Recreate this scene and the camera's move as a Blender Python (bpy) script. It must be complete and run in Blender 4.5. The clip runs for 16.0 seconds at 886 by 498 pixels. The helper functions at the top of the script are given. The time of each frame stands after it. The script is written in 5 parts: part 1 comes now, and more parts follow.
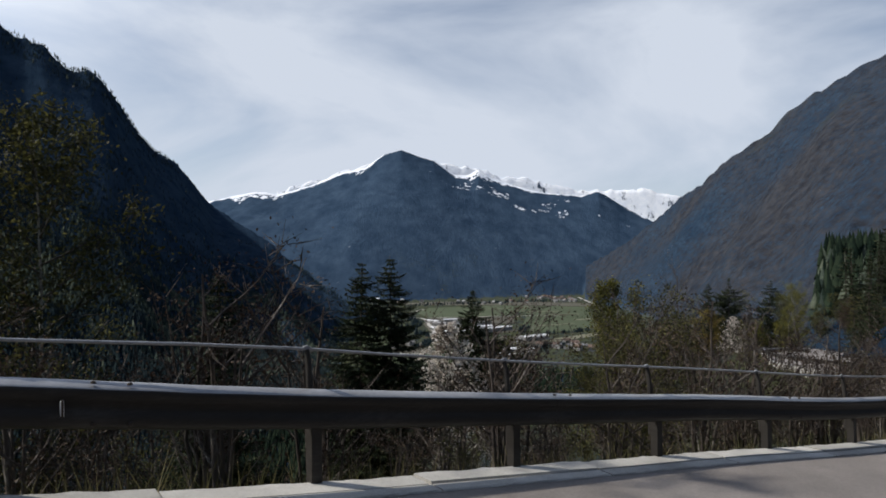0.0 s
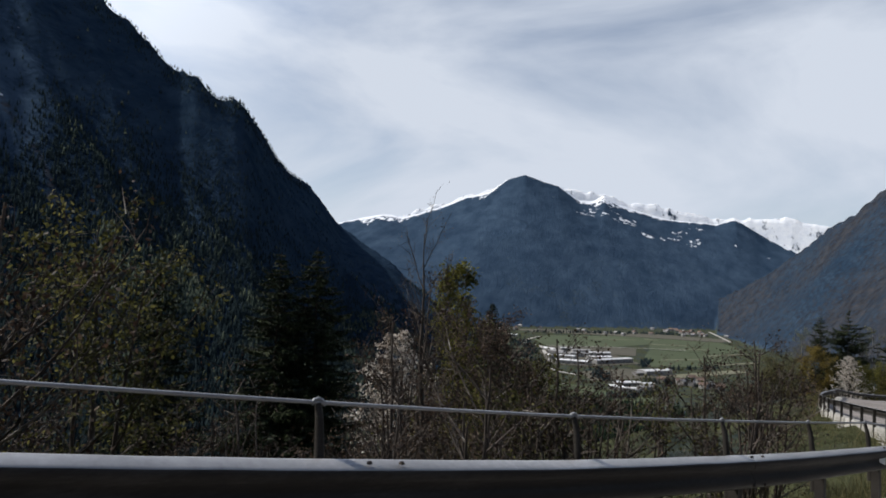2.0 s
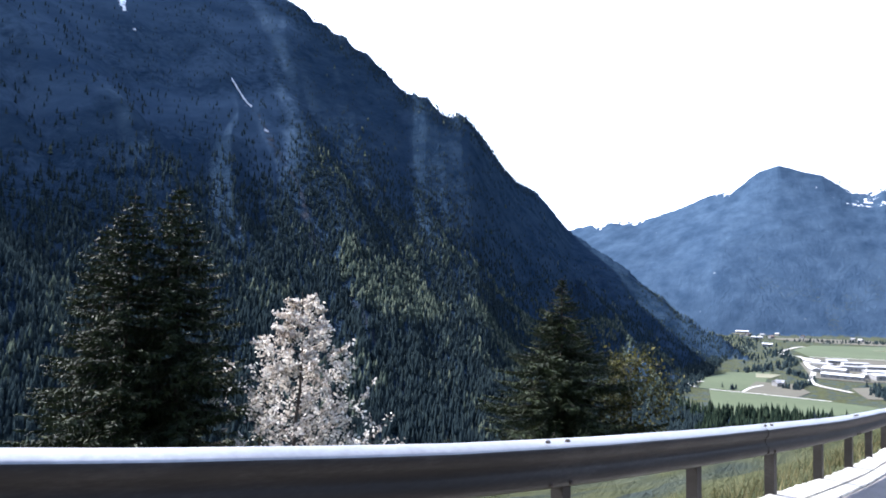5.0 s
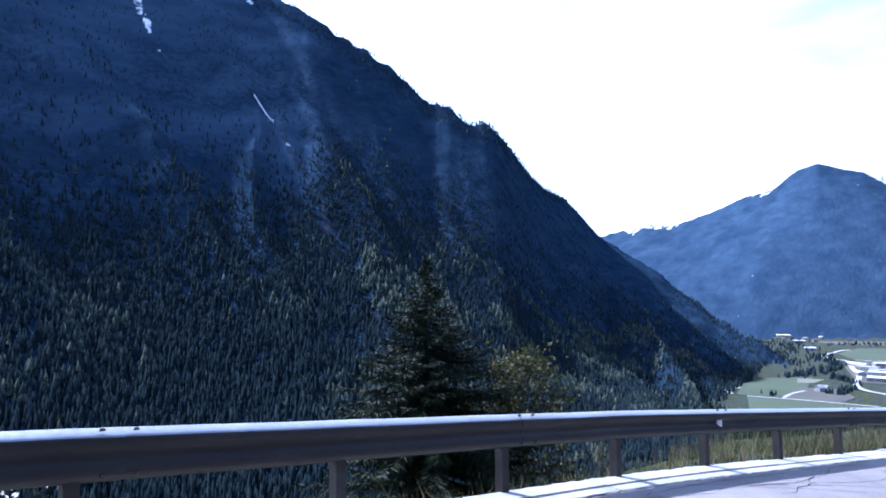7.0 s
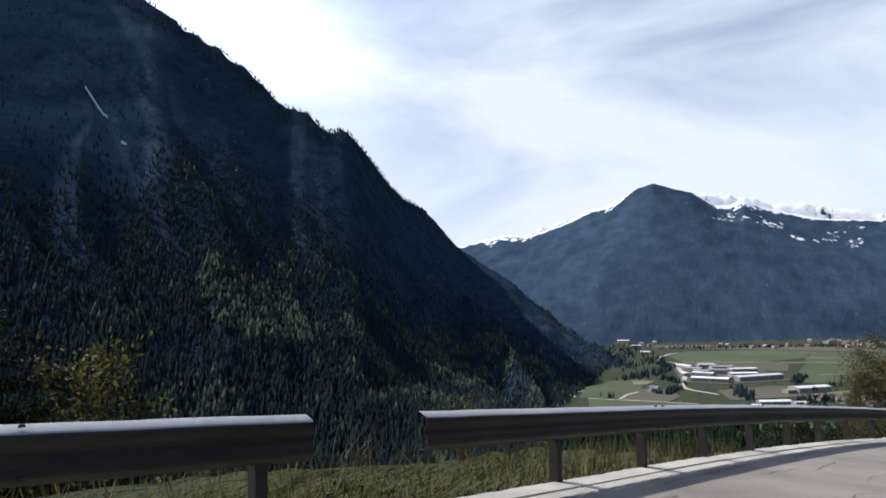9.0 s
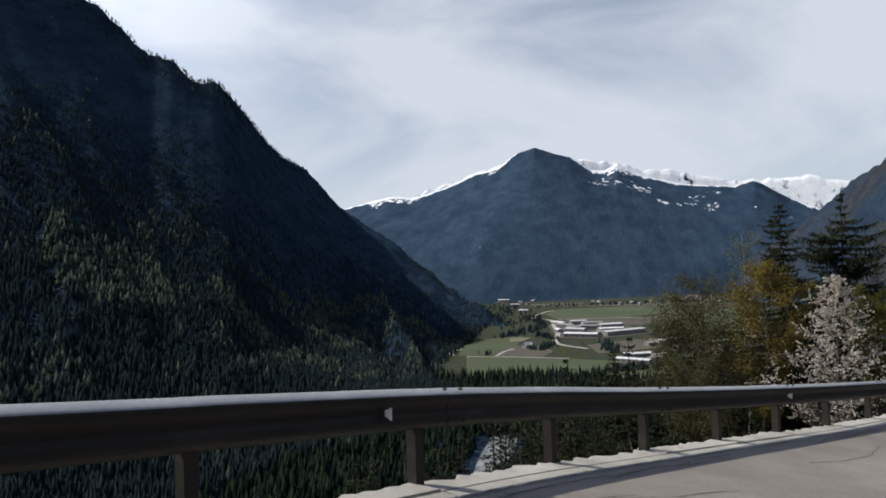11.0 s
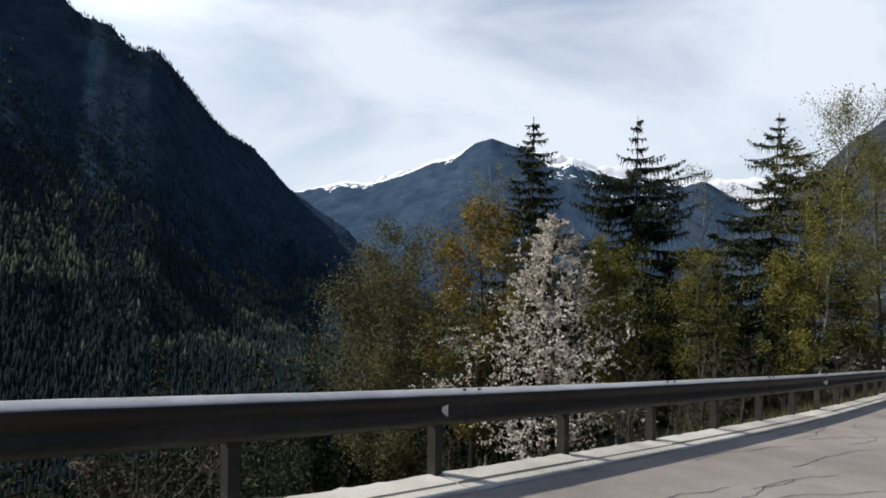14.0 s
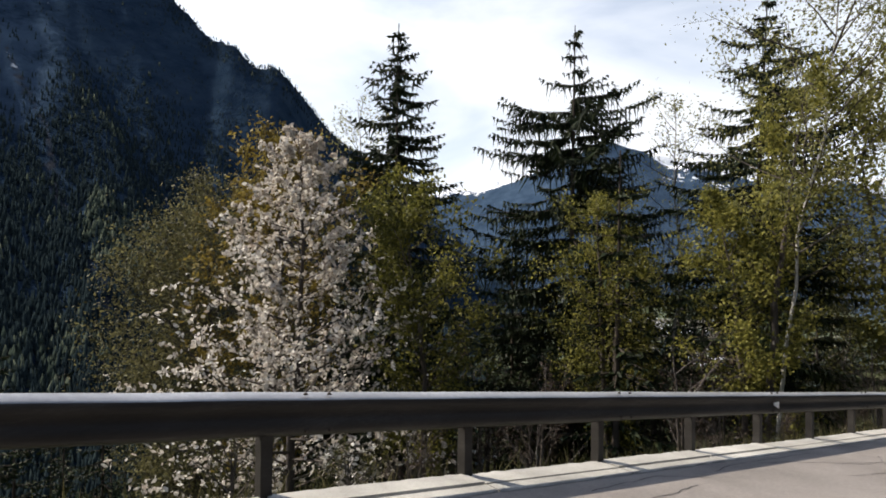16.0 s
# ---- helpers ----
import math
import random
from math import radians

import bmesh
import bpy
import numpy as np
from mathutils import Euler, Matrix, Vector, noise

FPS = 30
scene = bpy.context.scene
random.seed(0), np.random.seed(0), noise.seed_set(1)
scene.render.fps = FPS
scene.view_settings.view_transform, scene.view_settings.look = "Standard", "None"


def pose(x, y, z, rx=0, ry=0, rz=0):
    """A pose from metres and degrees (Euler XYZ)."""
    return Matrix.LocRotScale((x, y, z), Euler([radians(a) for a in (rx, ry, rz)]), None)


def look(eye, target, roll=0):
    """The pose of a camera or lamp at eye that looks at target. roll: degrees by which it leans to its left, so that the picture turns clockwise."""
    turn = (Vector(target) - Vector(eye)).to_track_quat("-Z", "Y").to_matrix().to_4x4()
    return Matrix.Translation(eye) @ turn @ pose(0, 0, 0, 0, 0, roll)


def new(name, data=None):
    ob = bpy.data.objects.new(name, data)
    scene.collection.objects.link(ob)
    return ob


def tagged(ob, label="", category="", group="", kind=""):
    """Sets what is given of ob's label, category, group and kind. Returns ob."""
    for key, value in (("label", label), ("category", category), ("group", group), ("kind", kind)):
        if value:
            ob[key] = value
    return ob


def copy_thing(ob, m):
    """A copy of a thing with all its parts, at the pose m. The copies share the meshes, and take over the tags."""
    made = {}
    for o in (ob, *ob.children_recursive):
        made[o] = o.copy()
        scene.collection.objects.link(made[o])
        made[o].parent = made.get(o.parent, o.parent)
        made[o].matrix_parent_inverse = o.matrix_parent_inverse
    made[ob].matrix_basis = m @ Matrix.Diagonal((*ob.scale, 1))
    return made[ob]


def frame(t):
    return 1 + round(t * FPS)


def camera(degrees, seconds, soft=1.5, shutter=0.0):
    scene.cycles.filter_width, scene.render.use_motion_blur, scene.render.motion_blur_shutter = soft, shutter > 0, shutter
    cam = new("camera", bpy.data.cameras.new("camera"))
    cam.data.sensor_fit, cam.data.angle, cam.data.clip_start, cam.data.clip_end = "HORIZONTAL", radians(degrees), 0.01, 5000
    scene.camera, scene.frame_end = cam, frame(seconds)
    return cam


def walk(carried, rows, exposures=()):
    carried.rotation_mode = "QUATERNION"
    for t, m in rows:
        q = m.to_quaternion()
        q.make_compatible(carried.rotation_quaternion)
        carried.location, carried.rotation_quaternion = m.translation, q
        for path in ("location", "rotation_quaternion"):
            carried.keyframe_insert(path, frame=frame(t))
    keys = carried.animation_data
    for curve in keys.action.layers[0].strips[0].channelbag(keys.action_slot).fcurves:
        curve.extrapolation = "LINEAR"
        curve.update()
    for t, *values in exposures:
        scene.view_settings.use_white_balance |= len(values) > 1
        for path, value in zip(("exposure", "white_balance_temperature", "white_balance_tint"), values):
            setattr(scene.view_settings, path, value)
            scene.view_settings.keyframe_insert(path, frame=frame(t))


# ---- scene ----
cam = camera(68.66, 16.0, soft=1.8)
PATH = [
    (0.0, (0.127, -0.227, 0.050), (0.127, 9.772, 0.176), -0.12),
    (0.5, (3.491, 2.160, -0.363), (2.681, 12.123, -0.058), -1.37),
    (1.0, (6.746, 4.810, -0.862), (5.475, 14.721, -0.459), -0.70),
    (1.5, (9.797, 7.360, -1.320), (8.322, 17.240, -0.852), 0.68),
    (2.0, (12.858, 10.000, -1.806), (10.970, 19.809, -1.329), 2.03),
    (2.5, (15.913, 12.848, -2.241), (13.019, 22.408, -1.763), 1.92),
    (3.0, (18.655, 16.067, -2.762), (15.566, 25.565, -2.272), 2.42),
    (3.5, (20.988, 19.466, -3.344), (17.785, 28.928, -2.899), 1.03),
    (6.0, (29.708, 38.978, -5.801), (23.657, 46.923, -5.287), 2.17),
    (6.5, (31.199, 44.155, -6.356), (25.505, 52.347, -5.669), 1.32),
    (7.0, (32.632, 48.982, -6.965), (26.988, 57.211, -6.305), -0.41),
    (7.5, (34.211, 53.848, -7.531), (28.825, 62.241, -6.790), -0.22),
    (8.0, (35.963, 58.761, -8.145), (30.994, 67.406, -7.382), -1.62),
    (8.5, (37.724, 63.812, -8.733), (33.359, 72.769, -7.886), -0.99),
    (11.0, (46.713, 88.490, -11.889), (44.527, 98.247, -11.693), -1.31),
    (11.5, (49.617, 93.009, -12.505), (47.615, 102.806, -12.622), 0.98),
    (12.0, (52.964, 97.646, -13.152), (51.354, 107.516, -13.182), -0.15),
    (12.5, (56.284, 102.237, -13.787), (54.970, 112.150, -13.769), -0.56),
    (13.0, (59.797, 106.678, -14.467), (58.652, 116.613, -14.529), -0.65),
    (13.5, (63.191, 110.983, -15.092), (61.798, 120.886, -15.045), -0.21),
    (14.0, (66.635, 115.149, -15.686), (65.096, 125.030, -15.667), 0.84),
    (14.5, (69.889, 119.203, -16.269), (67.946, 129.012, -16.189), 2.76),
    (15.0, (72.886, 123.024, -16.835), (70.528, 132.741, -16.645), 0.78),
    (15.5, (75.912, 126.998, -17.359), (73.474, 136.695, -17.240), 3.30),
    (16.0, (78.509, 130.869, -17.884), (75.254, 140.324, -17.780), 0.66),
]
EXPOSURES = [(0.0, -0.25, 6450, 10), (2.5, -0.2, 6550, 10), (3.5, 0.07, 6800, 11), (6.0, 2.25, 5150, 16), (6.5, 1.95, 5000, 17), (7.0, 1.2, 4750, 22), (7.5, 0.95, 4750, 24),
             (8.0, 0.35, 5500, 26), (8.5, 0.25, 6100, 14), (11.0, -0.22, 6600, 10), (11.5, -0.22, 6600, 10), (12.0, 0.05, 6600, 10), (14.0, 0.08, 6600, 10), (15.5, 0.27, 6600, 10), (16.0, 0.48, 6950, 11)]
walk(cam, [(t, look(eye, target, roll)) for t, eye, target, roll in PATH], EXPOSURES)

# ---- sky and sun ----
SUN_AZ, SUN_EL = 88.0, 44.0          # degrees to the left of +y, and above the horizon
world = bpy.data.worlds.new("sky")
scene.world = world
world.use_nodes = True
wt = world.node_tree
wt.nodes.clear()


def node(tree, kind, **values):
    n = tree.nodes.new(kind)
    for key, value in values.items():
        if key in n.inputs:
            n.inputs[key].default_value = value
        else:
            setattr(n, key, value)
    return n


sky = node(wt, "ShaderNodeTexSky", sky_type="NISHITA", sun_disc=False, sun_elevation=radians(SUN_EL), sun_rotation=radians(-SUN_AZ),
           altitude=1000.0, air_density=1.0, dust_density=1.5, ozone_density=1.0)
coord = node(wt, "ShaderNodeTexCoord")
stretch = node(wt, "ShaderNodeMapping", Scale=(1.0, 1.0, 2.6), Rotation=(0.1, 0.38, 0.25))
wisp = node(wt, "ShaderNodeTexNoise", Scale=1.7, Detail=8.0, Roughness=0.52, Distortion=0.5)
veil = node(wt, "ShaderNodeMapRange")
veil.inputs["From Min"].default_value, veil.inputs["From Max"].default_value = 0.40, 0.62
veil.inputs["To Min"].default_value, veil.inputs["To Max"].default_value = 0.28, 1.0
mixed = node(wt, "ShaderNodeMix", data_type="RGBA")
upward = node(wt, "ShaderNodeSeparateXYZ")
thin = node(wt, "ShaderNodeMapRange", interpolation_type="SMOOTHSTEP")
thin.inputs["From Min"].default_value, thin.inputs["From Max"].default_value = 0.42, 0.78
thin.inputs["To Min"].default_value, thin.inputs["To Max"].default_value = 1.0, 0.12
cloud = node(wt, "ShaderNodeMath", operation="MULTIPLY")
background = node(wt, "ShaderNodeBackground", Strength=0.116)
output = node(wt, "ShaderNodeOutputWorld")
wt.links.new(coord.outputs["Generated"], stretch.inputs["Vector"])
wt.links.new(stretch.outputs["Vector"], wisp.inputs["Vector"])
wt.links.new(wisp.outputs["Fac"], veil.inputs["Value"])
wt.links.new(coord.outputs["Generated"], upward.inputs[0])
wt.links.new(upward.outputs["Z"], thin.inputs["Value"])
wt.links.new(veil.outputs["Result"], cloud.inputs[0])
wt.links.new(thin.outputs["Result"], cloud.inputs[1])
wt.links.new(cloud.outputs[0], mixed.inputs["Factor"])
wt.links.new(sky.outputs["Color"], mixed.inputs[6])
mixed.inputs[7].default_value = (6.5, 7.1, 8.1, 1.0)
# the thin cloud glows towards the sun
toward = node(wt, "ShaderNodeVectorMath", operation="DOT_PRODUCT")
toward.inputs[1].default_value = (-math.sin(radians(SUN_AZ)) * math.cos(radians(SUN_EL)), math.cos(radians(SUN_AZ)) * math.cos(radians(SUN_EL)), math.sin(radians(SUN_EL)))
wt.links.new(coord.outputs["Generated"], toward.inputs[0])
glow = node(wt, "ShaderNodeMapRange", interpolation_type="SMOOTHSTEP")
glow.inputs["From Min"].default_value, glow.inputs["From Max"].default_value = 0.45, 1.0
glow.inputs["To Min"].default_value, glow.inputs["To Max"].default_value = 1.0, 2.0
wt.links.new(toward.outputs["Value"], glow.inputs["Value"])
lit = node(wt, "ShaderNodeVectorMath", operation="SCALE")
wt.links.new(mixed.outputs[2], lit.inputs[0])
wt.links.new(glow.outputs["Result"], lit.inputs["Scale"])
wt.links.new(lit.outputs["Vector"], background.inputs["Color"])
wt.links.new(background.outputs["Background"], output.inputs["Surface"])

sun = new("sun", bpy.data.lights.new("sun", "SUN"))
sun.data.energy, sun.data.angle, sun.data.color = 5.0, radians(0.6), (1.0, 0.95, 0.87)
to_sun = Vector((-math.sin(radians(SUN_AZ)) * math.cos(radians(SUN_EL)), math.cos(radians(SUN_AZ)) * math.cos(radians(SUN_EL)), math.sin(radians(SUN_EL))))
sun.matrix_world = look(to_sun * 100.0, (0, 0, 0))

# ---- materials ----


def surface(name, stops, scale, rough=0.8, bump=0.0, bump_scale=None, metal=0.0, fine=None, spec=0.3, island=0.0, per_object=0.0, detail=6.0, stretch3=(1, 1, 1)):
    """A procedural material: a colour ramp over noise at a real-world size, a finer grain, bump, and variation by island or object."""
    m = bpy.data.materials.new(name)
    m.use_nodes = True
    t = m.node_tree
    b = t.nodes["Principled BSDF"]
    b.inputs["Roughness"].default_value, b.inputs["Metallic"].default_value = rough, metal
    b.inputs["Specular IOR Level"].default_value = spec
    tc = node(t, "ShaderNodeNewGeometry")
    mp = node(t, "ShaderNodeMapping", Scale=stretch3)
    t.links.new(tc.outputs["Position"], mp.inputs["Vector"])
    n1 = node(t, "ShaderNodeTexNoise", Scale=scale, Detail=detail, Roughness=0.6)
    t.links.new(mp.outputs["Vector"], n1.inputs["Vector"])
    n2 = node(t, "ShaderNodeTexNoise", Scale=fine or scale * 9, Detail=4.0, Roughness=0.65)
    t.links.new(mp.outputs["Vector"], n2.inputs["Vector"])
    add = node(t, "ShaderNodeMath", operation="MULTIPLY_ADD")
    t.links.new(n2.outputs["Fac"], add.inputs[0])
    add.inputs[1].default_value = 0.55
    t.links.new(n1.outputs["Fac"], add.inputs[2])
    value = add.outputs[0]
    for amount, source in ((island, tc.outputs["Random Per Island"]), (per_object, None)):
        if amount:
            if source is None:
                source = node(t, "ShaderNodeObjectInfo").outputs["Random"]
            more = node(t, "ShaderNodeMath", operation="MULTIPLY_ADD")
            t.links.new(source, more.inputs[0])
            more.inputs[1].default_value = amount
            t.links.new(value, more.inputs[2])
            less = node(t, "ShaderNodeMath", operation="SUBTRACT")
            t.links.new(more.outputs[0], less.inputs[0])
            less.inputs[1].default_value = amount / 2
            value = less.outputs[0]
    off = node(t, "ShaderNodeMapRange")
    off.inputs["From Min"].default_value, off.inputs["From Max"].default_value = 0.45, 1.1
    t.links.new(value, off.inputs["Value"])
    ramp = node(t, "ShaderNodeValToRGB")
    els = ramp.color_ramp.elements
    while len(els) < len(stops):
        els.new(0.5)
    for e, (p, c) in zip(els, stops):
        e.position, e.color = p, (*c, 1)
    t.links.new(off.outputs["Result"], ramp.inputs["Fac"])
    t.links.new(ramp.outputs["Color"], b.inputs["Base Color"])
    if bump:
        bm_ = node(t, "ShaderNodeBump", Strength=1.0, Distance=bump)
        n3 = node(t, "ShaderNodeTexNoise", Scale=bump_scale or scale * 6, Detail=6.0, Roughness=0.65)
        t.links.new(mp.outputs["Vector"], n3.inputs["Vector"])
        t.links.new(n3.outputs["Fac"], bm_.inputs["Height"])
        t.links.new(bm_.outputs["Normal"], b.inputs["Normal"])
    return m


def leafy(name, stops, island=0.5, per_object=0.0, trans=0.35, spec=0.2):
    """Foliage: a leaf colour that varies leaf by leaf, with light shining through."""
    m = surface(name, stops, 0.8, rough=0.65, fine=6.0, island=island, per_object=per_object, spec=spec)
    t = m.node_tree
    b = t.nodes["Principled BSDF"]
    ramp = next(n for n in t.nodes if n.type == "VALTORGB")
    tr = node(t, "ShaderNodeBsdfTranslucent")
    mx = node(t, "ShaderNodeMixShader", Fac=trans)
    out = next(n for n in t.nodes if n.type == "OUTPUT_MATERIAL")
    t.links.new(ramp.outputs["Color"], tr.inputs["Color"])
    t.links.new(b.outputs["BSDF"], mx.inputs[1])
    t.links.new(tr.outputs["BSDF"], mx.inputs[2])
    t.links.new(mx.outputs["Shader"], out.inputs["Surface"])
    return m


ASPHALT = surface("asphalt", [(0.0, (0.125, 0.111, 0.100)), (0.5, (0.215, 0.192, 0.174)), (1.0, (0.315, 0.284, 0.26))], 0.5, rough=0.85, fine=28.0, bump=0.006, bump_scale=90.0)
CONCRETE = surface("concrete", [(0.0, (0.22, 0.21, 0.19)), (0.5, (0.38, 0.365, 0.33)), (1.0, (0.54, 0.52, 0.475))], 1.2, rough=0.9, fine=45.0, bump=0.006, bump_scale=40.0, per_object=0.25)
# one galvanised steel in two tones: STEEL has shade in its colour, ZINC sunlight
STEEL = surface("steel_shade_tone", [(0.0, (0.020, 0.0178, 0.0155)), (0.55, (0.034, 0.0305, 0.027)), (1.0, (0.066, 0.060, 0.054))], 0.8, rough=0.5, metal=0.0, fine=14.0, bump=0.0006, bump_scale=60.0, spec=0.2, stretch3=(1, 1, 5))
ZINC = surface("zinc_sunlit_tone", [(0.0, (0.24, 0.24, 0.245)), (0.6, (0.37, 0.37, 0.375)), (1.0, (0.52, 0.52, 0.525))], 0.9, rough=0.35, metal=0.25, fine=18.0, bump=0.0004, bump_scale=60.0, spec=0.5)
RUST = surface("dark_bolt_steel", [(0.0, (0.03, 0.027, 0.025)), (1.0, (0.10, 0.08, 0.065))], 30.0, rough=0.6, metal=0.5)
REFLECTOR = surface("white_reflector", [(0.0, (0.70, 0.70, 0.70)), (1.0, (0.85, 0.85, 0.84))], 30.0, rough=0.3)
CAST_IRON = surface("cast_iron", [(0.0, (0.05, 0.048, 0.045)), (1.0, (0.14, 0.13, 0.12))], 8.0, rough=0.6, metal=0.6, bump=0.006, bump_scale=60.0)
BARK_DARK = surface("spruce_bark", [(0.0, (0.025, 0.02, 0.016)), (1.0, (0.09, 0.07, 0.055))], 3.0, rough=0.95, bump=0.02, stretch3=(1, 1, 0.3))
# the palest stop paints sun glints into the colour of some twigs
BARK_GREY = surface("grey_bark", [(0.0, (0.03, 0.024, 0.02)), (0.70, (0.085, 0.07, 0.06)), (1.0, (0.32, 0.295, 0.26))], 3.0, rough=0.9, bump=0.01, stretch3=(1, 1, 0.4), island=0.3)
BARK_BIRCH = surface("birch_bark", [(0.0, (0.06, 0.055, 0.05)), (0.35, (0.26, 0.245, 0.22)), (1.0, (0.50, 0.48, 0.44))], 2.0, rough=0.8, fine=7.0, stretch3=(0.5, 0.5, 2.0))
NEEDLES = leafy("spruce_needles", [(0.0, (0.007, 0.011, 0.006)), (0.6, (0.021, 0.031, 0.013)), (1.0, (0.052, 0.063, 0.025))], island=0.5, trans=0.08, spec=0.12)
LEAF_SPRING = leafy("spring_leaves", [(0.0, (0.030, 0.031, 0.011)), (0.55, (0.066, 0.066, 0.021)), (1.0, (0.165, 0.152, 0.052))], island=0.6, per_object=0.3, trans=0.5)
LEAF_FRESH = leafy("fresh_yellow_leaves", [(0.0, (0.055, 0.057, 0.012)), (0.55, (0.125, 0.122, 0.026)), (1.0, (0.28, 0.258, 0.065))], island=0.6, per_object=0.3, trans=0.5)
LEAF_OLIVE = leafy("olive_catkins", [(0.0, (0.046, 0.044, 0.019)), (0.55, (0.095, 0.089, 0.038)), (1.0, (0.185, 0.170, 0.078))], island=0.6, trans=0.4)
LEAF_BIRCH = leafy("birch_leaves", [(0.0, (0.12, 0.12, 0.035)), (1.0, (0.28, 0.27, 0.10))], island=0.6, trans=0.6)
LEAF_OCHRE = leafy("ochre_young_leaves", [(0.0, (0.10, 0.07, 0.015)), (1.0, (0.26, 0.20, 0.05))], island=0.6)
LEAF_BROWN = leafy("brown_buds", [(0.0, (0.018, 0.011, 0.008)), (0.6, (0.05, 0.031, 0.021)), (1.0, (0.14, 0.10, 0.07))], island=0.6, per_object=0.3)
LEAF_RUSSET = leafy("russet_buds", [(0.0, (0.030, 0.020, 0.015)), (0.6, (0.070, 0.048, 0.036)), (1.0, (0.17, 0.125, 0.095))], island=0.6)
BLOSSOM = leafy("white_blossom", [(0.0, (0.34, 0.28, 0.235)), (0.5, (0.64, 0.585, 0.51)), (1.0, (0.82, 0.79, 0.735))], island=0.5, trans=0.35)
GRASS = leafy("grass_blades", [(0.0, (0.035, 0.038, 0.014)), (0.5, (0.085, 0.083, 0.032)), (1.0, (0.21, 0.18, 0.09))], island=0.7)
# bluish dark tones: the air's haze over distant slopes, mixed into the needle colour
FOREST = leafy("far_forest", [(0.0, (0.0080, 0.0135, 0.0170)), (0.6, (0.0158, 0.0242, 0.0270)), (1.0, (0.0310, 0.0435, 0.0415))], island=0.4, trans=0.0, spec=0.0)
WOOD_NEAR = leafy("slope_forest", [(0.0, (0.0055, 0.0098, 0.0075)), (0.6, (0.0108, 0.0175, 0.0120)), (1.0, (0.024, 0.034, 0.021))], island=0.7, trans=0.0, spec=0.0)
LARCHES = leafy("larch_forest", [(0.0, (0.021, 0.031, 0.026)), (0.6, (0.046, 0.059, 0.046)), (1.0, (0.096, 0.110, 0.078))], island=0.6, trans=0.1, spec=0.0)
FIELD_GREEN = surface("green_field", [(0.0, (0.046, 0.060, 0.029)), (1.0, (0.074, 0.092, 0.046))], 0.008, rough=0.95, fine=0.12, per_object=0.2)
FIELD_PALE = surface("pale_field", [(0.0, (0.11, 0.108, 0.070)), (1.0, (0.18, 0.174, 0.116))], 0.01, rough=0.95, fine=0.12, per_object=0.2)
FIELD_BROWN = surface("ploughed_field", [(0.0, (0.062, 0.058, 0.042)), (1.0, (0.10, 0.092, 0.068))], 0.01, rough=0.95, fine=0.12, per_object=0.2)
LANE = surface("valley_lane", [(0.0, (0.34, 0.32, 0.29)), (1.0, (0.46, 0.44, 0.40))], 0.05, rough=0.9)
ROOF_WHITE = surface("pale_sheet_roof", [(0.0, (0.44, 0.45, 0.46)), (1.0, (0.76, 0.76, 0.76))], 0.05, rough=0.5, per_object=0.7)
ROOF_GREY = surface("grey_roof", [(0.0, (0.16, 0.16, 0.165)), (1.0, (0.34, 0.33, 0.32))], 0.05, rough=0.7, per_object=0.4)
ROOF_RED = surface("tiled_roof", [(0.0, (0.11, 0.075, 0.06)), (1.0, (0.19, 0.135, 0.11))], 0.1, rough=0.85, per_object=0.4)
PLASTER = surface("pale_plaster", [(0.0, (0.15, 0.15, 0.148)), (1.0, (0.36, 0.355, 0.345))], 0.1, rough=0.9, per_object=0.3)
GLASS_DARK = surface("dark_window", [(0.0, (0.03, 0.035, 0.04)), (1.0, (0.06, 0.065, 0.07))], 0.5, rough=0.15, spec=0.5)
WATER = surface("white_river_water", [(0.0, (0.10, 0.12, 0.12)), (0.5, (0.14, 0.152, 0.155)), (1.0, (0.42, 0.43, 0.43))], 0.09, rough=0.25, fine=0.5, bump=0.6, bump_scale=0.25)


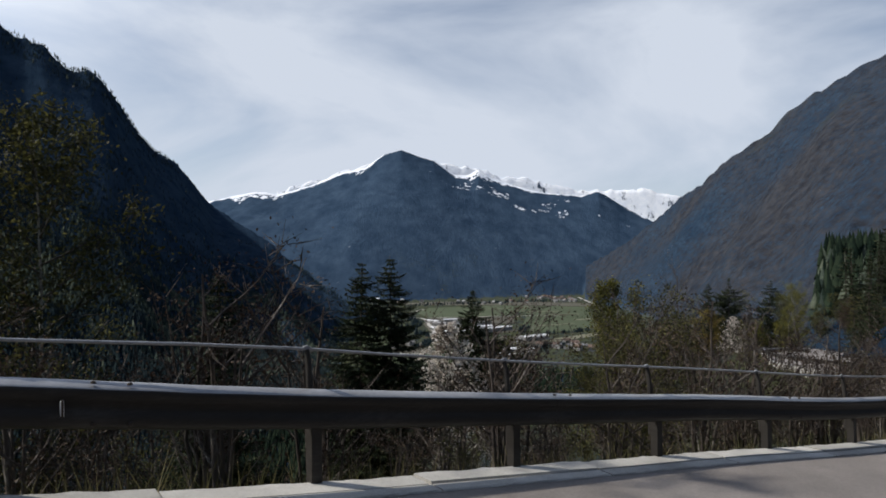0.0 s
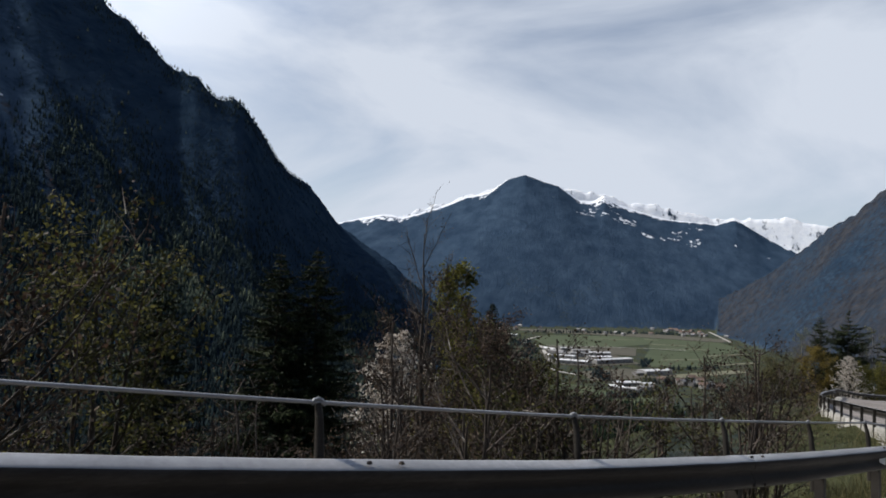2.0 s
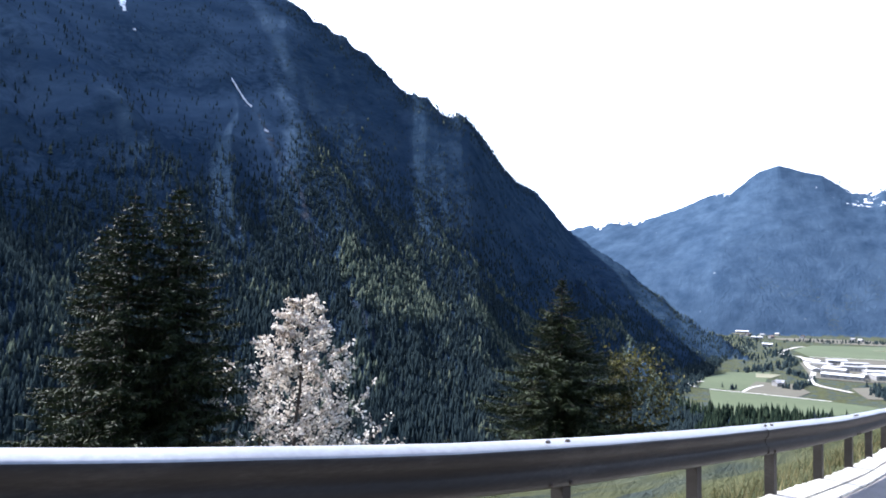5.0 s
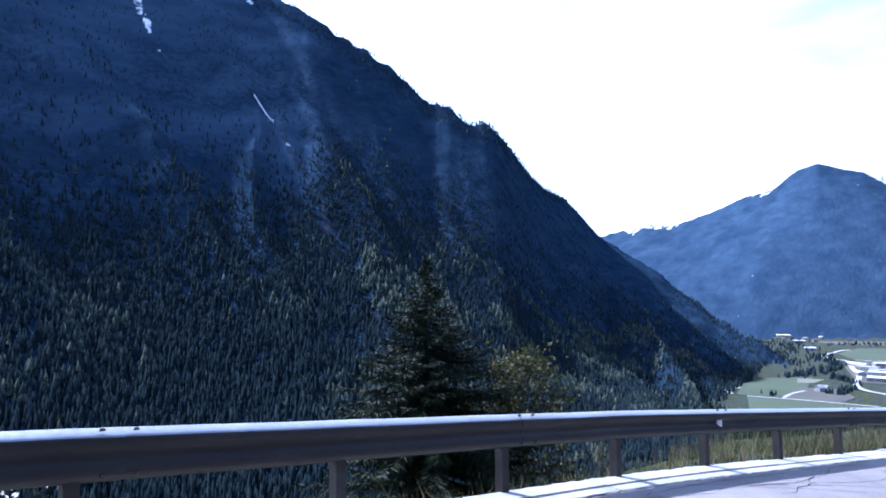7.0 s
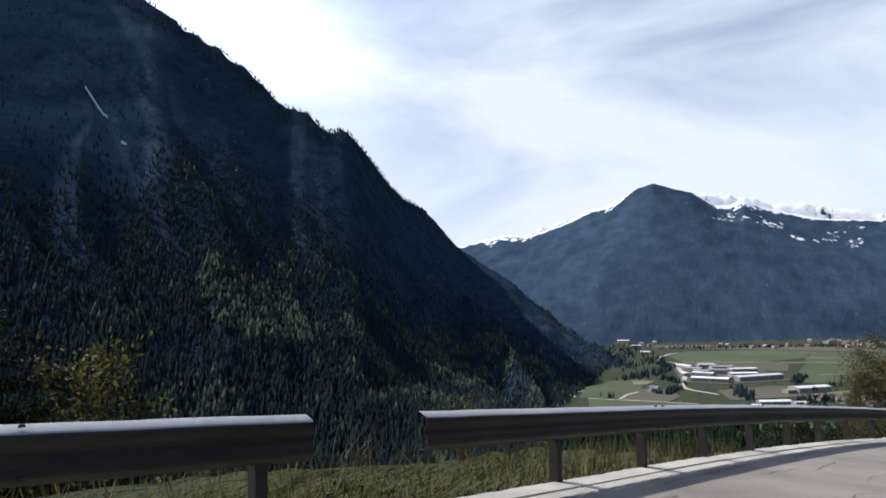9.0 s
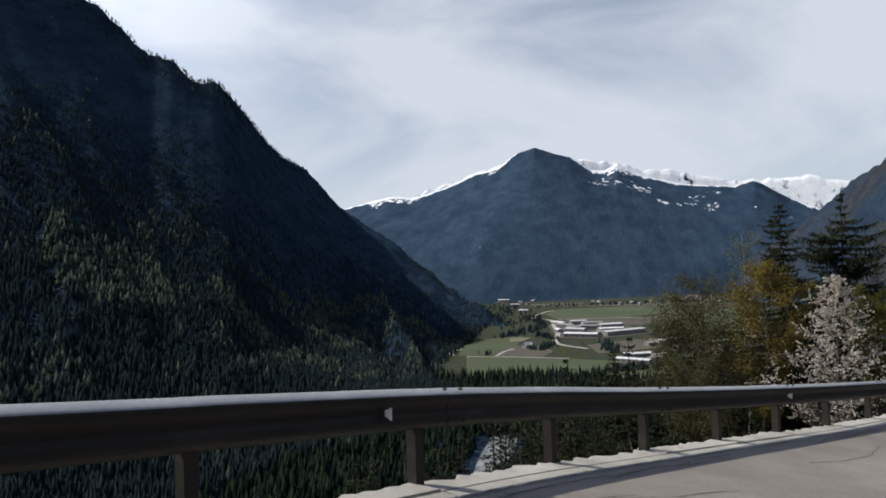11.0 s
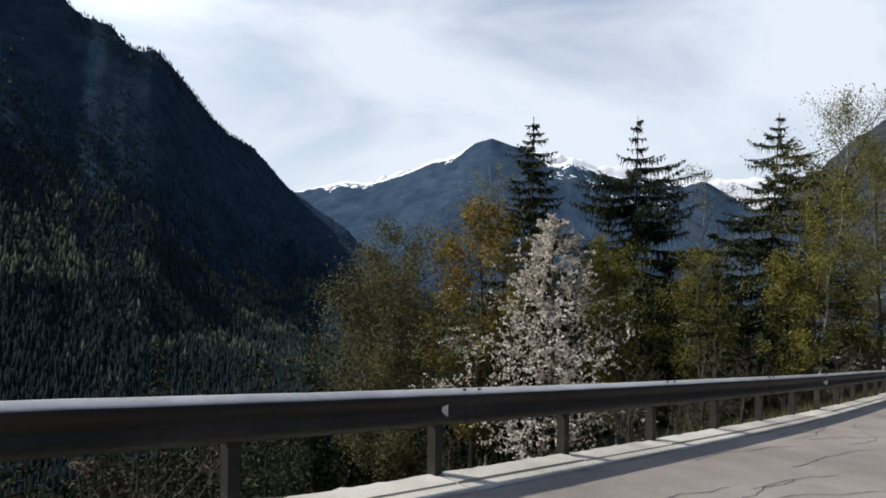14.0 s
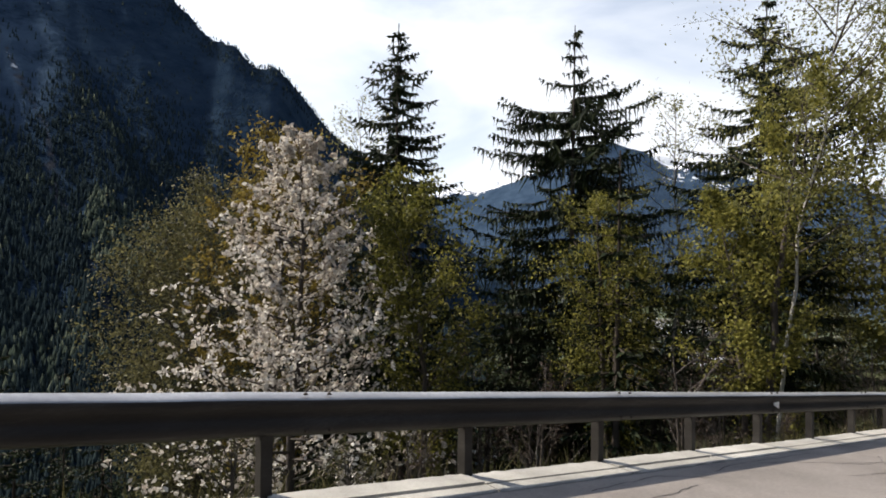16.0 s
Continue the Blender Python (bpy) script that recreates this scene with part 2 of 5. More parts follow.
# ---- the line of the roadside rail: x, y, z of the kerb under it ----
RAIL = [
        (-45.00, -21.50, 3.90), (-14.00, -2.90, 0.15), (-6.45, 1.23, -0.74), (-3.96, 2.90, -1.21), (-1.48, 4.61, -1.69), (0.95, 6.39, -2.12),
        (3.55, 8.04, -2.49), (5.95, 9.46, -2.84), (8.34, 11.06, -3.15), (10.62, 12.91, -3.52), (12.73, 14.88, -3.88), (14.74, 17.08, -4.23),
        (16.59, 19.47, -4.60), (18.43, 21.87, -4.95), (20.07, 24.41, -5.31), (21.52, 27.05, -5.71), (21.95, 27.95, -5.86), (23.20, 30.64, -6.26),
        (24.48, 33.45, -6.64), (25.31, 36.37, -7.01), (25.99, 39.34, -7.37), (26.57, 42.32, -7.74), (27.21, 46.27, -8.19), (27.88, 50.16, -8.62),
        (28.73, 54.05, -9.06), (29.74, 57.90, -9.48), (31.06, 61.64, -9.89), (32.55, 65.40, -10.29), (34.24, 68.98, -10.65), (35.98, 72.58, -11.01),
        (37.48, 76.31, -11.45), (38.89, 80.05, -11.91), (40.35, 83.78, -12.40), (41.89, 87.48, -12.91), (43.59, 91.14, -13.44), (45.53, 94.79, -14.01),
        (47.62, 98.12, -14.61), (50.01, 101.33, -15.14), (52.53, 104.41, -15.60), (55.07, 107.53, -16.03), (57.61, 110.61, -16.38), (60.09, 113.79, -16.80),
        (62.43, 117.04, -17.26), (64.76, 120.30, -17.76), (67.15, 123.49, -18.22), (69.56, 126.68, -18.66), (71.86, 129.95, -19.12), (74.05, 133.26, -19.59),
        (76.23, 136.62, -20.06), (78.35, 140.01, -20.55), (80.41, 143.44, -21.06), (82.48, 146.87, -21.56), (84.62, 150.26, -22.06), (85.52, 151.32, -22.19),
        (90.87, 162.42, -23.79), (93.89, 176.73, -25.39), (97.00, 195.00, -27.00), (104.00, 215.00, -28.50), (121.00, 241.00, -30.50), (152.00, 277.00, -33.00),
]


class Line:
    """A smooth line through points, read by its length in plan."""

    def __init__(self, points, step=0.35):
        p = np.array(points, float)
        p = np.vstack([2 * p[0] - p[1], p, 2 * p[-1] - p[-2]])
        out = []
        for a, b, c, d in zip(p, p[1:], p[2:], p[3:]):
            n = max(2, int(np.linalg.norm(c - b) / step))
            u = np.linspace(0, 1, n, endpoint=False)[:, None]
            out.append(0.5 * (2 * b + (c - a) * u + (2 * a - 5 * b + 4 * c - d) * u ** 2 + (3 * b - a - 3 * c + d) * u ** 3))
        self.p = np.vstack(out + [p[-2:-1]])
        self.s = np.r_[0, np.cumsum(np.hypot(*np.diff(self.p[:, :2], axis=0).T))]

    def at(self, s):
        return np.stack([np.interp(s, self.s, self.p[:, i]) for i in range(3)], -1)

    def axes(self, s):
        """The point, the way ahead and the level normal to the valley side."""
        s = np.asarray(s, float)
        d = self.at(s + 0.4) - self.at(s - 0.4)
        d /= np.linalg.norm(d, axis=-1, keepdims=True)
        n = np.stack([-d[..., 1], d[..., 0], 0 * d[..., 0]], -1)
        return self.at(s), d, n / np.linalg.norm(n, axis=-1, keepdims=True)

    def near(self, x, y):
        """Length along, and distance to the valley side, of the points x, y."""
        best, side = np.empty(len(x)), np.empty(len(x))
        for k in range(0, len(x), 4000):
            q = np.stack([x[k:k + 4000], y[k:k + 4000]], -1)
            i = ((q[:, None] - self.p[None, ::2, :2]) ** 2).sum(-1).argmin(1) * 2
            best[k:k + 4000] = self.s[i]
            d = self.p[np.minimum(i + 1, len(self.p) - 1), :2] - self.p[np.maximum(i - 1, 0), :2]
            off = q - self.p[i, :2]
            gap = np.hypot(*off.T)
            side[k:k + 4000] = np.where(d[:, 0] * off[:, 1] - d[:, 1] * off[:, 0] > 0, gap, -gap)
        return best, side

    def length_at(self, x, y):
        return float(self.near(np.array([x], float), np.array([y], float))[0][0])


rail = Line(RAIL)


def build_scale(s):
    """The rail and kerb past the first bend are of a slightly larger make."""
    return np.interp(s, [82.0, 100.0], [1.0, 1.12])


def mesh_object(name, verts, faces, material, parent=None, label="", smooth=False):
    me = bpy.data.meshes.new(name)
    me.from_pydata([tuple(map(float, v)) for v in verts], [], [tuple(f) for f in faces])
    if material:
        me.materials.append(material)
    if smooth:
        me.polygons.foreach_set("use_smooth", [True] * len(me.polygons))
    me.update()
    ob = new(name, me)
    ob.parent = parent
    return tagged(ob, label)


def soup(name, verts, faces, material, parent=None, smooth=False, second=None, first_faces=0):
    """A mesh of many quads or triangles from arrays, quickly."""
    verts, faces = np.asarray(verts, np.float32), np.asarray(faces, np.int32)
    me = bpy.data.meshes.new(name)
    k = faces.shape[1]
    me.vertices.add(len(verts))
    me.vertices.foreach_set("co", verts.ravel())
    me.loops.add(faces.size)
    me.loops.foreach_set("vertex_index", faces.ravel())
    me.polygons.add(len(faces))
    me.polygons.foreach_set("loop_start", np.arange(0, faces.size, k, dtype=np.int32))
    me.polygons.foreach_set("loop_total", np.full(len(faces), k, np.int32))
    if smooth:
        me.polygons.foreach_set("use_smooth", np.ones(len(faces), bool))
    me.materials.append(material)
    if second:
        me.materials.append(second)
        me.polygons.foreach_set("material_index", (np.arange(len(faces)) >= first_faces).astype(np.int32))
    me.update(calc_edges=True)
    ob = new(name, me)
    ob.parent = parent
    return ob


def thing(name, label, category, group="", at=(0, 0, 0)):
    ob = new(name)
    ob.location = at
    return tagged(ob, label, category, group)


# ---- ground: one sheet, from the road to the crests ----
def lattice(ix, iy, seed):
    h = (ix.astype(np.int64) * 374761393 + iy.astype(np.int64) * 668265263 + seed * 1442695041) & 0xFFFFFFFF
    h = ((h ^ (h >> 13)) * 1274126177) & 0xFFFFFFFF
    return ((h ^ (h >> 16)) & 0xFFFF) / 65535.0


def value_noise(x, y, seed=0):
    ix, iy = np.floor(x), np.floor(y)
    u, v = x - ix, y - iy
    u, v = u * u * (3 - 2 * u), v * v * (3 - 2 * v)
    a, b = lattice(ix, iy, seed), lattice(ix + 1, iy, seed)
    c, d = lattice(ix, iy + 1, seed), lattice(ix + 1, iy + 1, seed)
    return (a + (b - a) * u) * (1 - v) + (c + (d - c) * u) * v


def fbm(x, y, octaves=5, seed=0, gain=0.5):
    total, amp, norm = 0 * x, 1.0, 0.0
    for k in range(octaves):
        total, norm = total + amp * value_noise(x * 2 ** k, y * 2 ** k, seed + k), norm + amp
        amp *= gain
    return total / norm


CENTRE = (40.0, 75.0)
FLOOR = -168.0
CREST_FAR = [(-1727, 3948, 313), (-1480, 4102, 356), (-1210, 4192, 426), (-1064, 4232, 416), (-845, 4282, 486), (-680, 4313, 562), (-517, 4336, 599),
              (-410, 4348, 683), (-281, 4359, 722), (-160, 4366, 677), (-56, 4369, 652), (81, 4369, 551), (165, 4367, 549), (238, 4364, 593),
              (329, 4359, 533), (472, 4346, 479), (655, 4323, 429), (802, 4299, 414), (914, 4277, 403), (1022, 4253, 432), (1101, 4233, 380),
              (1196, 4208, 314), (1385, 4097, 207)]
CREST_SNOW = [(-1176, 4668, 472), (-935, 4723, 558), (-655, 4772, 663), (-530, 4788, 688), (-313, 4808, 637), (49, 4820, 689), (124, 4819, 663),
              (260, 4814, 670), (447, 4801, 586), (622, 4782, 582), (821, 4752, 533), (978, 4723, 490), (1255, 4658, 487), (1456, 4600, 470),
              (1647, 4536, 429), (1896, 4438, 332)]
CREST_LEFT = [(-131, 1610, -179), (-210, 1690, -131), (-276, 1780, -118), (-359, 1917, -88), (-478, 2094, -25), (-600, 2217, 51), (-770, 2372, 134),
              (-872, 2441, 197), (-846, 2237, 234), (-828, 2027, 292), (-822, 1865, 300), (-800, 1709, 320), (-764, 1558, 347), (-741, 1457, 363),
              (-730, 1371, 383), (-771, 1323, 387), (-820, 1314, 430), (-887, 1316, 462), (-965, 1306, 541), (-1020, 1286, 587), (-1082, 1272, 632),
              (-1153, 1245, 684), (-1206, 1218, 732), (-1249, 1201, 762), (-1317, 1168, 783), (-1552, 904, 980), (-1736, 371, 1060), (-1702, -406, 900)]
GULLY = [(560, 36.5), (696, 40.9), (867, 45.1), (914, 45.9), (1013, 46.9), (1093, 48.6), (1151, 49.6), (1243, 51.7), (1500, 56.0)]     # distance and bearing down a torrent's bed
CREST_RIGHT = [(631, 2830, -36), (759, 2591, 78), (862, 2347, 218), (906, 2276, 257), (954, 2202, 325), (1027, 2114, 381), (1118, 2010, 490),
              (1170, 1922, 527), (1245, 1814, 577), (1609, 1350, 682), (1932, 518, 650)]
CREST_SPUR = [(-852, 2638, -116), (-804, 3021, 3), (-761, 3395, 132), (-656, 3776, 307), (-487, 4208, 582), (-369, 4363, 690), (-288, 4380, 724), (-188, 4336, 676), (-24, 4142, 494), (228, 3689, 177), (356, 3178, -29), (418, 2717, -128)]
FOOT_FAR = [(-20, 3000), (-15, 3000), (-9, 2760), (0, 2540), (9, 2330), (24, 2330)]
FOOT_SNOW = [(-30, 4500), (30, 4500)]
FOOT_LEFT = [(4.5, 1600), (6, 1540), (8, 1340), (9.5, 1060), (11, 800), (13, 640), (20, 560), (30, 480), (45, 420), (70, 380), (110, 380)]
FOOT_RIGHT = [(-75, 420), (-45, 500), (-30, 950), (-20, 1500), (-15, 2050), (-11, 2700)]


def polar(x, y):
    dx, dy = x - CENTRE[0], y - CENTRE[1]
    return np.degrees(np.arctan2(-dx, dy)), np.hypot(dx, dy)


def flank(az, r, crest, foot, rough, seed, bow, cell, skew=0.45, long=1.25, fine=0.28, jag=1.0, even=4.0, fade=0.0):
    """Height of one mountain: from its foot up to its crest and down behind it, and how far up it is."""
    c = np.array(crest, float)
    ca, cr = polar(c[:, 0], c[:, 1])
    o = np.argsort(ca)
    ca, cr, cz = ca[o], cr[o], c[o, 2]
    f = np.array(sorted(foot), float)
    rc, zc, rf = np.interp(az, ca, cr), np.interp(az, ca, cz), np.interp(az, f[:, 0], f[:, 1])
    zc = zc + (6.0 if seed == 3 else 0.0) + (fbm(az * 1.3, 0 * az, 3, seed + 40) - 0.5) * min(rough, 60.0) * 0.22 * jag + (fbm(az * 1.3, 0 * az, 2, seed + 45) - 0.5) * 22.0 * (jag - 1.0)
    u = (r - rf) / np.maximum(rc - rf, 50.0)
    t = np.clip(u, 0, 1)
    x, y = np.radians(az) * rc, r
    gully = 1 - np.abs(2 * fbm((x + skew * y) / cell + 0.5 * fbm(x / cell, y / cell, 3, seed + 9), (y - 0.3 * x) / (cell * long), 5, seed) - 1)
    # the crest's own bumps fade out down the slope
    table = np.arange(ca[0] - 12, ca[-1] + 12, 0.2)
    span = np.arange(-60, 61)
    weight = np.exp(-(span * 0.2 / even) ** 2)
    evened = np.convolve(np.interp(np.r_[table[:60] - 12, table, table[-60:] + 12], ca, cz), weight / weight.sum(), "same")[60:-60]
    zs = np.interp(az, table, evened)
    zs = zs + (zc - zs) * t ** 5
    z = FLOOR + (zs - FLOOR) * t ** bow - rough * (1 - gully) * np.minimum(3.2 * t * (1 - t), 1)
    z = z - rough * fine * fbm(x / (cell * 0.22), y / (cell * 0.22), 4, seed + 20) * np.minimum(3.2 * t * (1 - t), 1)
    z = np.where(u > 1, zc - 0.55 * (r - rc), z)
    if fade:
        z = FLOOR - 5 + (z - FLOOR + 5) * np.clip((az - ca[0]) / fade, 0, 1) ** 0.7
    z = np.where((az < ca[0] - 0.2) | (az > ca[-1] + 0.2) | (u < 0), FLOOR - 5, z)
    return z, t, zc


def near_height(x, y):
    """The hillside that carries the road: bank above it, slope below it down to the valley."""
    s, d = rail.near(x, y)
    base = rail.at(s)[:, 2]
    bumps = (fbm(x / 9, y / 9, 4, 5) - 0.5)
    steep = 0.40 + 0.45 * np.interp(s, [136, 144, 189, 199], [0, 1, 1, 0])           # the drop is sheer above the river
    verge = 0.3 + np.interp(s, [117, 122, 138, 143], [0, 2.4, 2.4, 0])
    below = base - 0.16 + 0.1 * np.clip(verge - 0.3, 0, 1) - steep * np.clip(d - verge, 0, 45) - 0.72 * np.clip(d - 45, 0, None) + bumps * np.clip(d - 1.0, 0, 6) * 0.5
    low = np.interp(s, [215, 240], [0, 1])
    above = base - 0.5 + 0.75 * np.minimum(np.clip(-d - 10.0, 0, 160), 160 - 122 * low) + 0.3 * np.clip(-d - 169, 0, 800) * (1 - low) + bumps * np.clip(-d - 9.5, 0, 8) * 0.5
    return np.where(d > 0.15, below, above), s, d


def ground_height(x, y):
    """Height, and what covers the ground: forest, rock, snow, grass."""
    az, r = polar(x, y)
    lz, lt, lc = flank(az, r, CREST_LEFT, FOOT_LEFT, 150.0, 3, np.interp(az, [13, 28], [0.88, 1.22]), 420.0, -0.55, 2.6, 0.16)
    cz, ct, cc = flank(az, r, CREST_FAR, FOOT_FAR, 46.0, 11, 0.95, 760.0, 0.35, 0.8, 0.06)
    sz, st, sc = flank(az, r, CREST_SNOW, FOOT_SNOW, 70.0, 23, 1.0, 200.0, 0.45, 1.25, 0.0, 2.6)
    rz, rt, rc = flank(az, r, CREST_RIGHT, FOOT_RIGHT, 150.0, 31, 0.85, 360.0, 0.45, 2.0, 0.15)
    pz, pt, pc = flank(az, r, CREST_SPUR, FOOT_FAR, 14.0, 17, 0.95, 520.0, 0.3 * np.tanh((az - 4.0) / 3.0), 1.0, 0.10, fade=3.0)
    flat = FLOOR - 0.6 + (fbm(x / 60, y / 60, 3, 50) - 0.5) * 0.8
    z = np.maximum.reduce([flat, lz, cz, sz, rz, pz])
    kind = np.argmax([flat, lz, cz, sz, rz, pz], 0)
    close = r < 900
    nz = np.full(len(x), -1e4)
    nd = np.full(len(x), 999.0)
    nz[close], _, nd[close] = near_height(x[close], y[close])
    near = nz > z
    z = np.maximum(z, nz)
    patch = fbm(x / 140, y / 140, 4, 60)
    fine = fbm(x / 22, y / 22, 4, 61)
    snow, rock, grass = 0 * z, 0 * z, 0 * z
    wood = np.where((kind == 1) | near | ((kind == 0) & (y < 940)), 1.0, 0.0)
    # the far mountain: snow along its crest but for the wooded dome, in streaks down the gullies
    below = cc - z
    deep = np.interp(az, [-20, -17, -15, -12, -9, -6, -4, -2.6, -1, 1.0, 2.0, 5.5, 7.0, 8.0, 9.5, 12, 14.3, 15.2, 16.6, 17.4, 18.2, 19.0, 25],
                     [14, 12, 0, 6, 10, 18, 30, 60, 26, 20, 0, 0, 14, 46, 20, 15, 16, 48, 52, 20, 66, 8, 5])
    streak = fbm(az * 1.9 + below / 160, 0.5 + 0 * az, 3, 70)
    reach = deep * (0.2 + 1.6 * streak)
    snow = np.where(kind == 2, np.clip(0.5 + (reach - below) / (14 + 0.6 * reach), 0, np.where(below > 12 + 0.15 * deep, 0.46, 1.0)) * (deep > 1), snow)
    spots = np.clip((fbm(az * 0.8, below / 60, 3, 77) - 0.56) * 4, 0, 0.34) * (az < 1) * (below < 190) * (below > 30)
    snow = np.where(kind == 2, np.maximum(snow, spots), snow)
    snow = np.where(kind == 3, np.clip(0.72 + (fbm(az * 2.2 + (sc - z) / 70, (sc - z) / 90, 3, 74) - 0.5) * 0.5, 0.66, 0.85), snow)
    # the right mountain: thin woods over grey rock, some meadows
    rock = np.where(kind == 4, np.clip(0.47 + (fbm(x / 200, y / 200, 2, 80) - 0.5) * 0.4, 0, 0.8), rock)
    grass = np.where(kind == 4, np.clip((fbm(x / 260, y / 260, 2, 81) - 0.74) * 6, 0, 0.4), grass)
    wood = np.where(kind == 4, 0.50, wood)
    # clearings and terraces on the far mountain's lower slopes
    glade = np.clip((fbm(x / 150, y / 260, 3, 85) - 0.63) * 4, 0, 0.30) * np.interp(z, [-120, 150, 420], [1.0, 0.7, 0.0])
    terrace = np.clip((fbm(x / 120, y / 120, 2, 86) - 0.40) * 3, 0, 0.28) * np.interp(az, [-13, -10, -4, -1], [0.6, 1, 1, 0]) * np.interp(z, [-150, -60], [1, 0])
    grass = np.where((kind == 2) | (kind == 5), np.maximum(glade, terrace), grass)
    # the left mountain: a torrent's gully and scree
    line = np.interp(r, [p[0] for p in GULLY], [p[1] for p in GULLY])
    gully = np.abs(az - line) * np.radians(r)
    bed = np.interp(r, [600, 660, 720, 800, 860, 930, 970, 1030, 1100, 1150, 1250], [5, 14, 9, 4, 12, 14, 5, 9, 12, 5, 4])
    rock = np.where((kind == 1) & (r > 600) & (r < 1300), np.clip(1.15 - gully / (bed * (0.5 + 1.2 * fine)), 0, 1) * 0.5, rock)
    rock = np.where((kind == 1), np.maximum(rock, np.clip((patch - 0.60) * 3, 0, 0.16)), rock)
    # last snow in the heads of its gullies, and the white torrent
    for a0, r0, wide, long in ((61.2, 1470, 0.5, 50), (60.4, 1400, 0.4, 40), (59.6, 1345, 0.25, 30), (56.6, 1530, 0.35, 45), (52.2, 1670, 0.35, 50), (63.5, 1560, 0.5, 60), (58.0, 1640, 0.4, 50)):
        lump = np.clip(1.05 - ((az - a0 - (r - r0) * 0.004) / wide) ** 2 - ((r - r0) / long) ** 2, 0, 0.44)
        snow = np.where(kind == 1, np.maximum(snow, lump), snow)
    snow = np.where((kind == 1) & (r > 1120) & (r < 1260), np.maximum(snow, np.clip(0.6 - gully / 12.0, 0, 0.25)), snow)
    grass = np.where((kind == 0) & (y > 940), 0.55, grass)
    grass = np.where(near, np.where(nd < -10, 0.3, np.clip(0.80 - nd / 16, 0.52, 0.62)), grass)
    wood = np.where(near & (nd < -10), 1.0, wood)
    # high left slopes: opener woods, with haze put into their paler tone
    hazy_open_wood = np.interp(az, [40, 50], [0, 1]) * np.interp(r + 500 * (fbm(x / 120, y / 200, 3, 64) - 0.5), [820, 1050], [0, 1])
    wood = np.where(kind == 1, 1.0 - hazy_open_wood * np.clip(0.75 + 1.2 * (fbm(x / 110, y / 200, 3, 63) - 0.5), 0.4, 1.0), wood)
    return z, snow, rock, grass, kind, near, wood


azimuths = np.r_[np.arange(-180, -46, 4.0), np.arange(-46, 80, 0.18), np.arange(80, 180, 4.0)]
radii = np.r_[np.arange(1.5, 130, 1.6), np.geomspace(130, 2300, 190), np.arange(2320, 3400, 26.0), np.arange(3400, 4140, 15.0), np.arange(4150, 4480, 9.0), np.arange(4500, 4650, 40.0), np.arange(4660, 4860, 10.0), [4900, 4940]]
A, B = np.meshgrid(np.radians(azimuths), radii)
gx, gy = (CENTRE[0] - B * np.sin(A)).ravel(), (CENTRE[1] + B * np.cos(A)).ravel()
gz, g_snow, g_rock, g_grass, g_kind, g_near, g_wood = ground_height(gx, gy)
n_az = len(azimuths)
i, j = np.meshgrid(np.arange(len(radii) - 1), np.arange(n_az), indexing="ij")
jn = (j + 1) % n_az
quads = np.stack([i * n_az + j, (i + 1) * n_az + j, (i + 1) * n_az + jn, i * n_az + jn], -1).reshape(-1, 4)[:, ::-1]

GROUND = bpy.data.materials.new("mountain_ground")
GROUND.use_nodes = True
gt = GROUND.node_tree
gb = gt.nodes["Principled BSDF"]
gb.inputs["Roughness"].default_value, gb.inputs["Specular IOR Level"].default_value = 1.0, 0.0
place = node(gt, "ShaderNodeNewGeometry")


def two_tone(scale, low, high, lo=0.35, hi=0.68, detail=8.0, deep=1.0):
    n = node(gt, "ShaderNodeTexNoise", Scale=scale, Detail=detail, Roughness=0.65)
    mp = node(gt, "ShaderNodeMapping", Scale=(1.0, deep, 1.0))
    gt.links.new(place.outputs["Position"], mp.inputs["Vector"])
    gt.links.new(mp.outputs["Vector"], n.inputs["Vector"])
    r = node(gt, "ShaderNodeValToRGB")
    r.color_ramp.elements[0].position, r.color_ramp.elements[0].color = lo, (*low, 1)
    r.color_ramp.elements[1].position, r.color_ramp.elements[1].color = hi, (*high, 1)
    gt.links.new(n.outputs["Fac"], r.inputs["Fac"])
    return r.outputs["Color"]


def cover(name, under, over, scale=0.08, amount=0.9, lo=0.75, hi=1.05, skew=(1, 1, 1)):
    a = node(gt, "ShaderNodeAttribute", attribute_name=name)
    n = node(gt, "ShaderNodeTexNoise", Scale=scale, Detail=9.0, Roughness=0.6)
    mp = node(gt, "ShaderNodeMapping", Scale=skew)
    gt.links.new(place.outputs["Position"], mp.inputs["Vector"])
    gt.links.new(mp.outputs["Vector"], n.inputs["Vector"])
    k = node(gt, "ShaderNodeMath", operation="MULTIPLY_ADD")
    gt.links.new(n.outputs["Fac"], k.inputs[0])
    k.inputs[1].default_value = amount
    gt.links.new(a.outputs["Fac"], k.inputs[2])
    f = node(gt, "ShaderNodeMapRange")
    f.inputs["From Min"].default_value, f.inputs["From Max"].default_value = lo, hi
    gt.links.new(k.outputs[0], f.inputs["Value"])
    m = node(gt, "ShaderNodeMix", data_type="RGBA")
    gt.links.new(f.outputs["Result"], m.inputs["Factor"])
    gt.links.new(under, m.inputs[6])
    gt.links.new(over, m.inputs[7])
    return m.outputs[2]


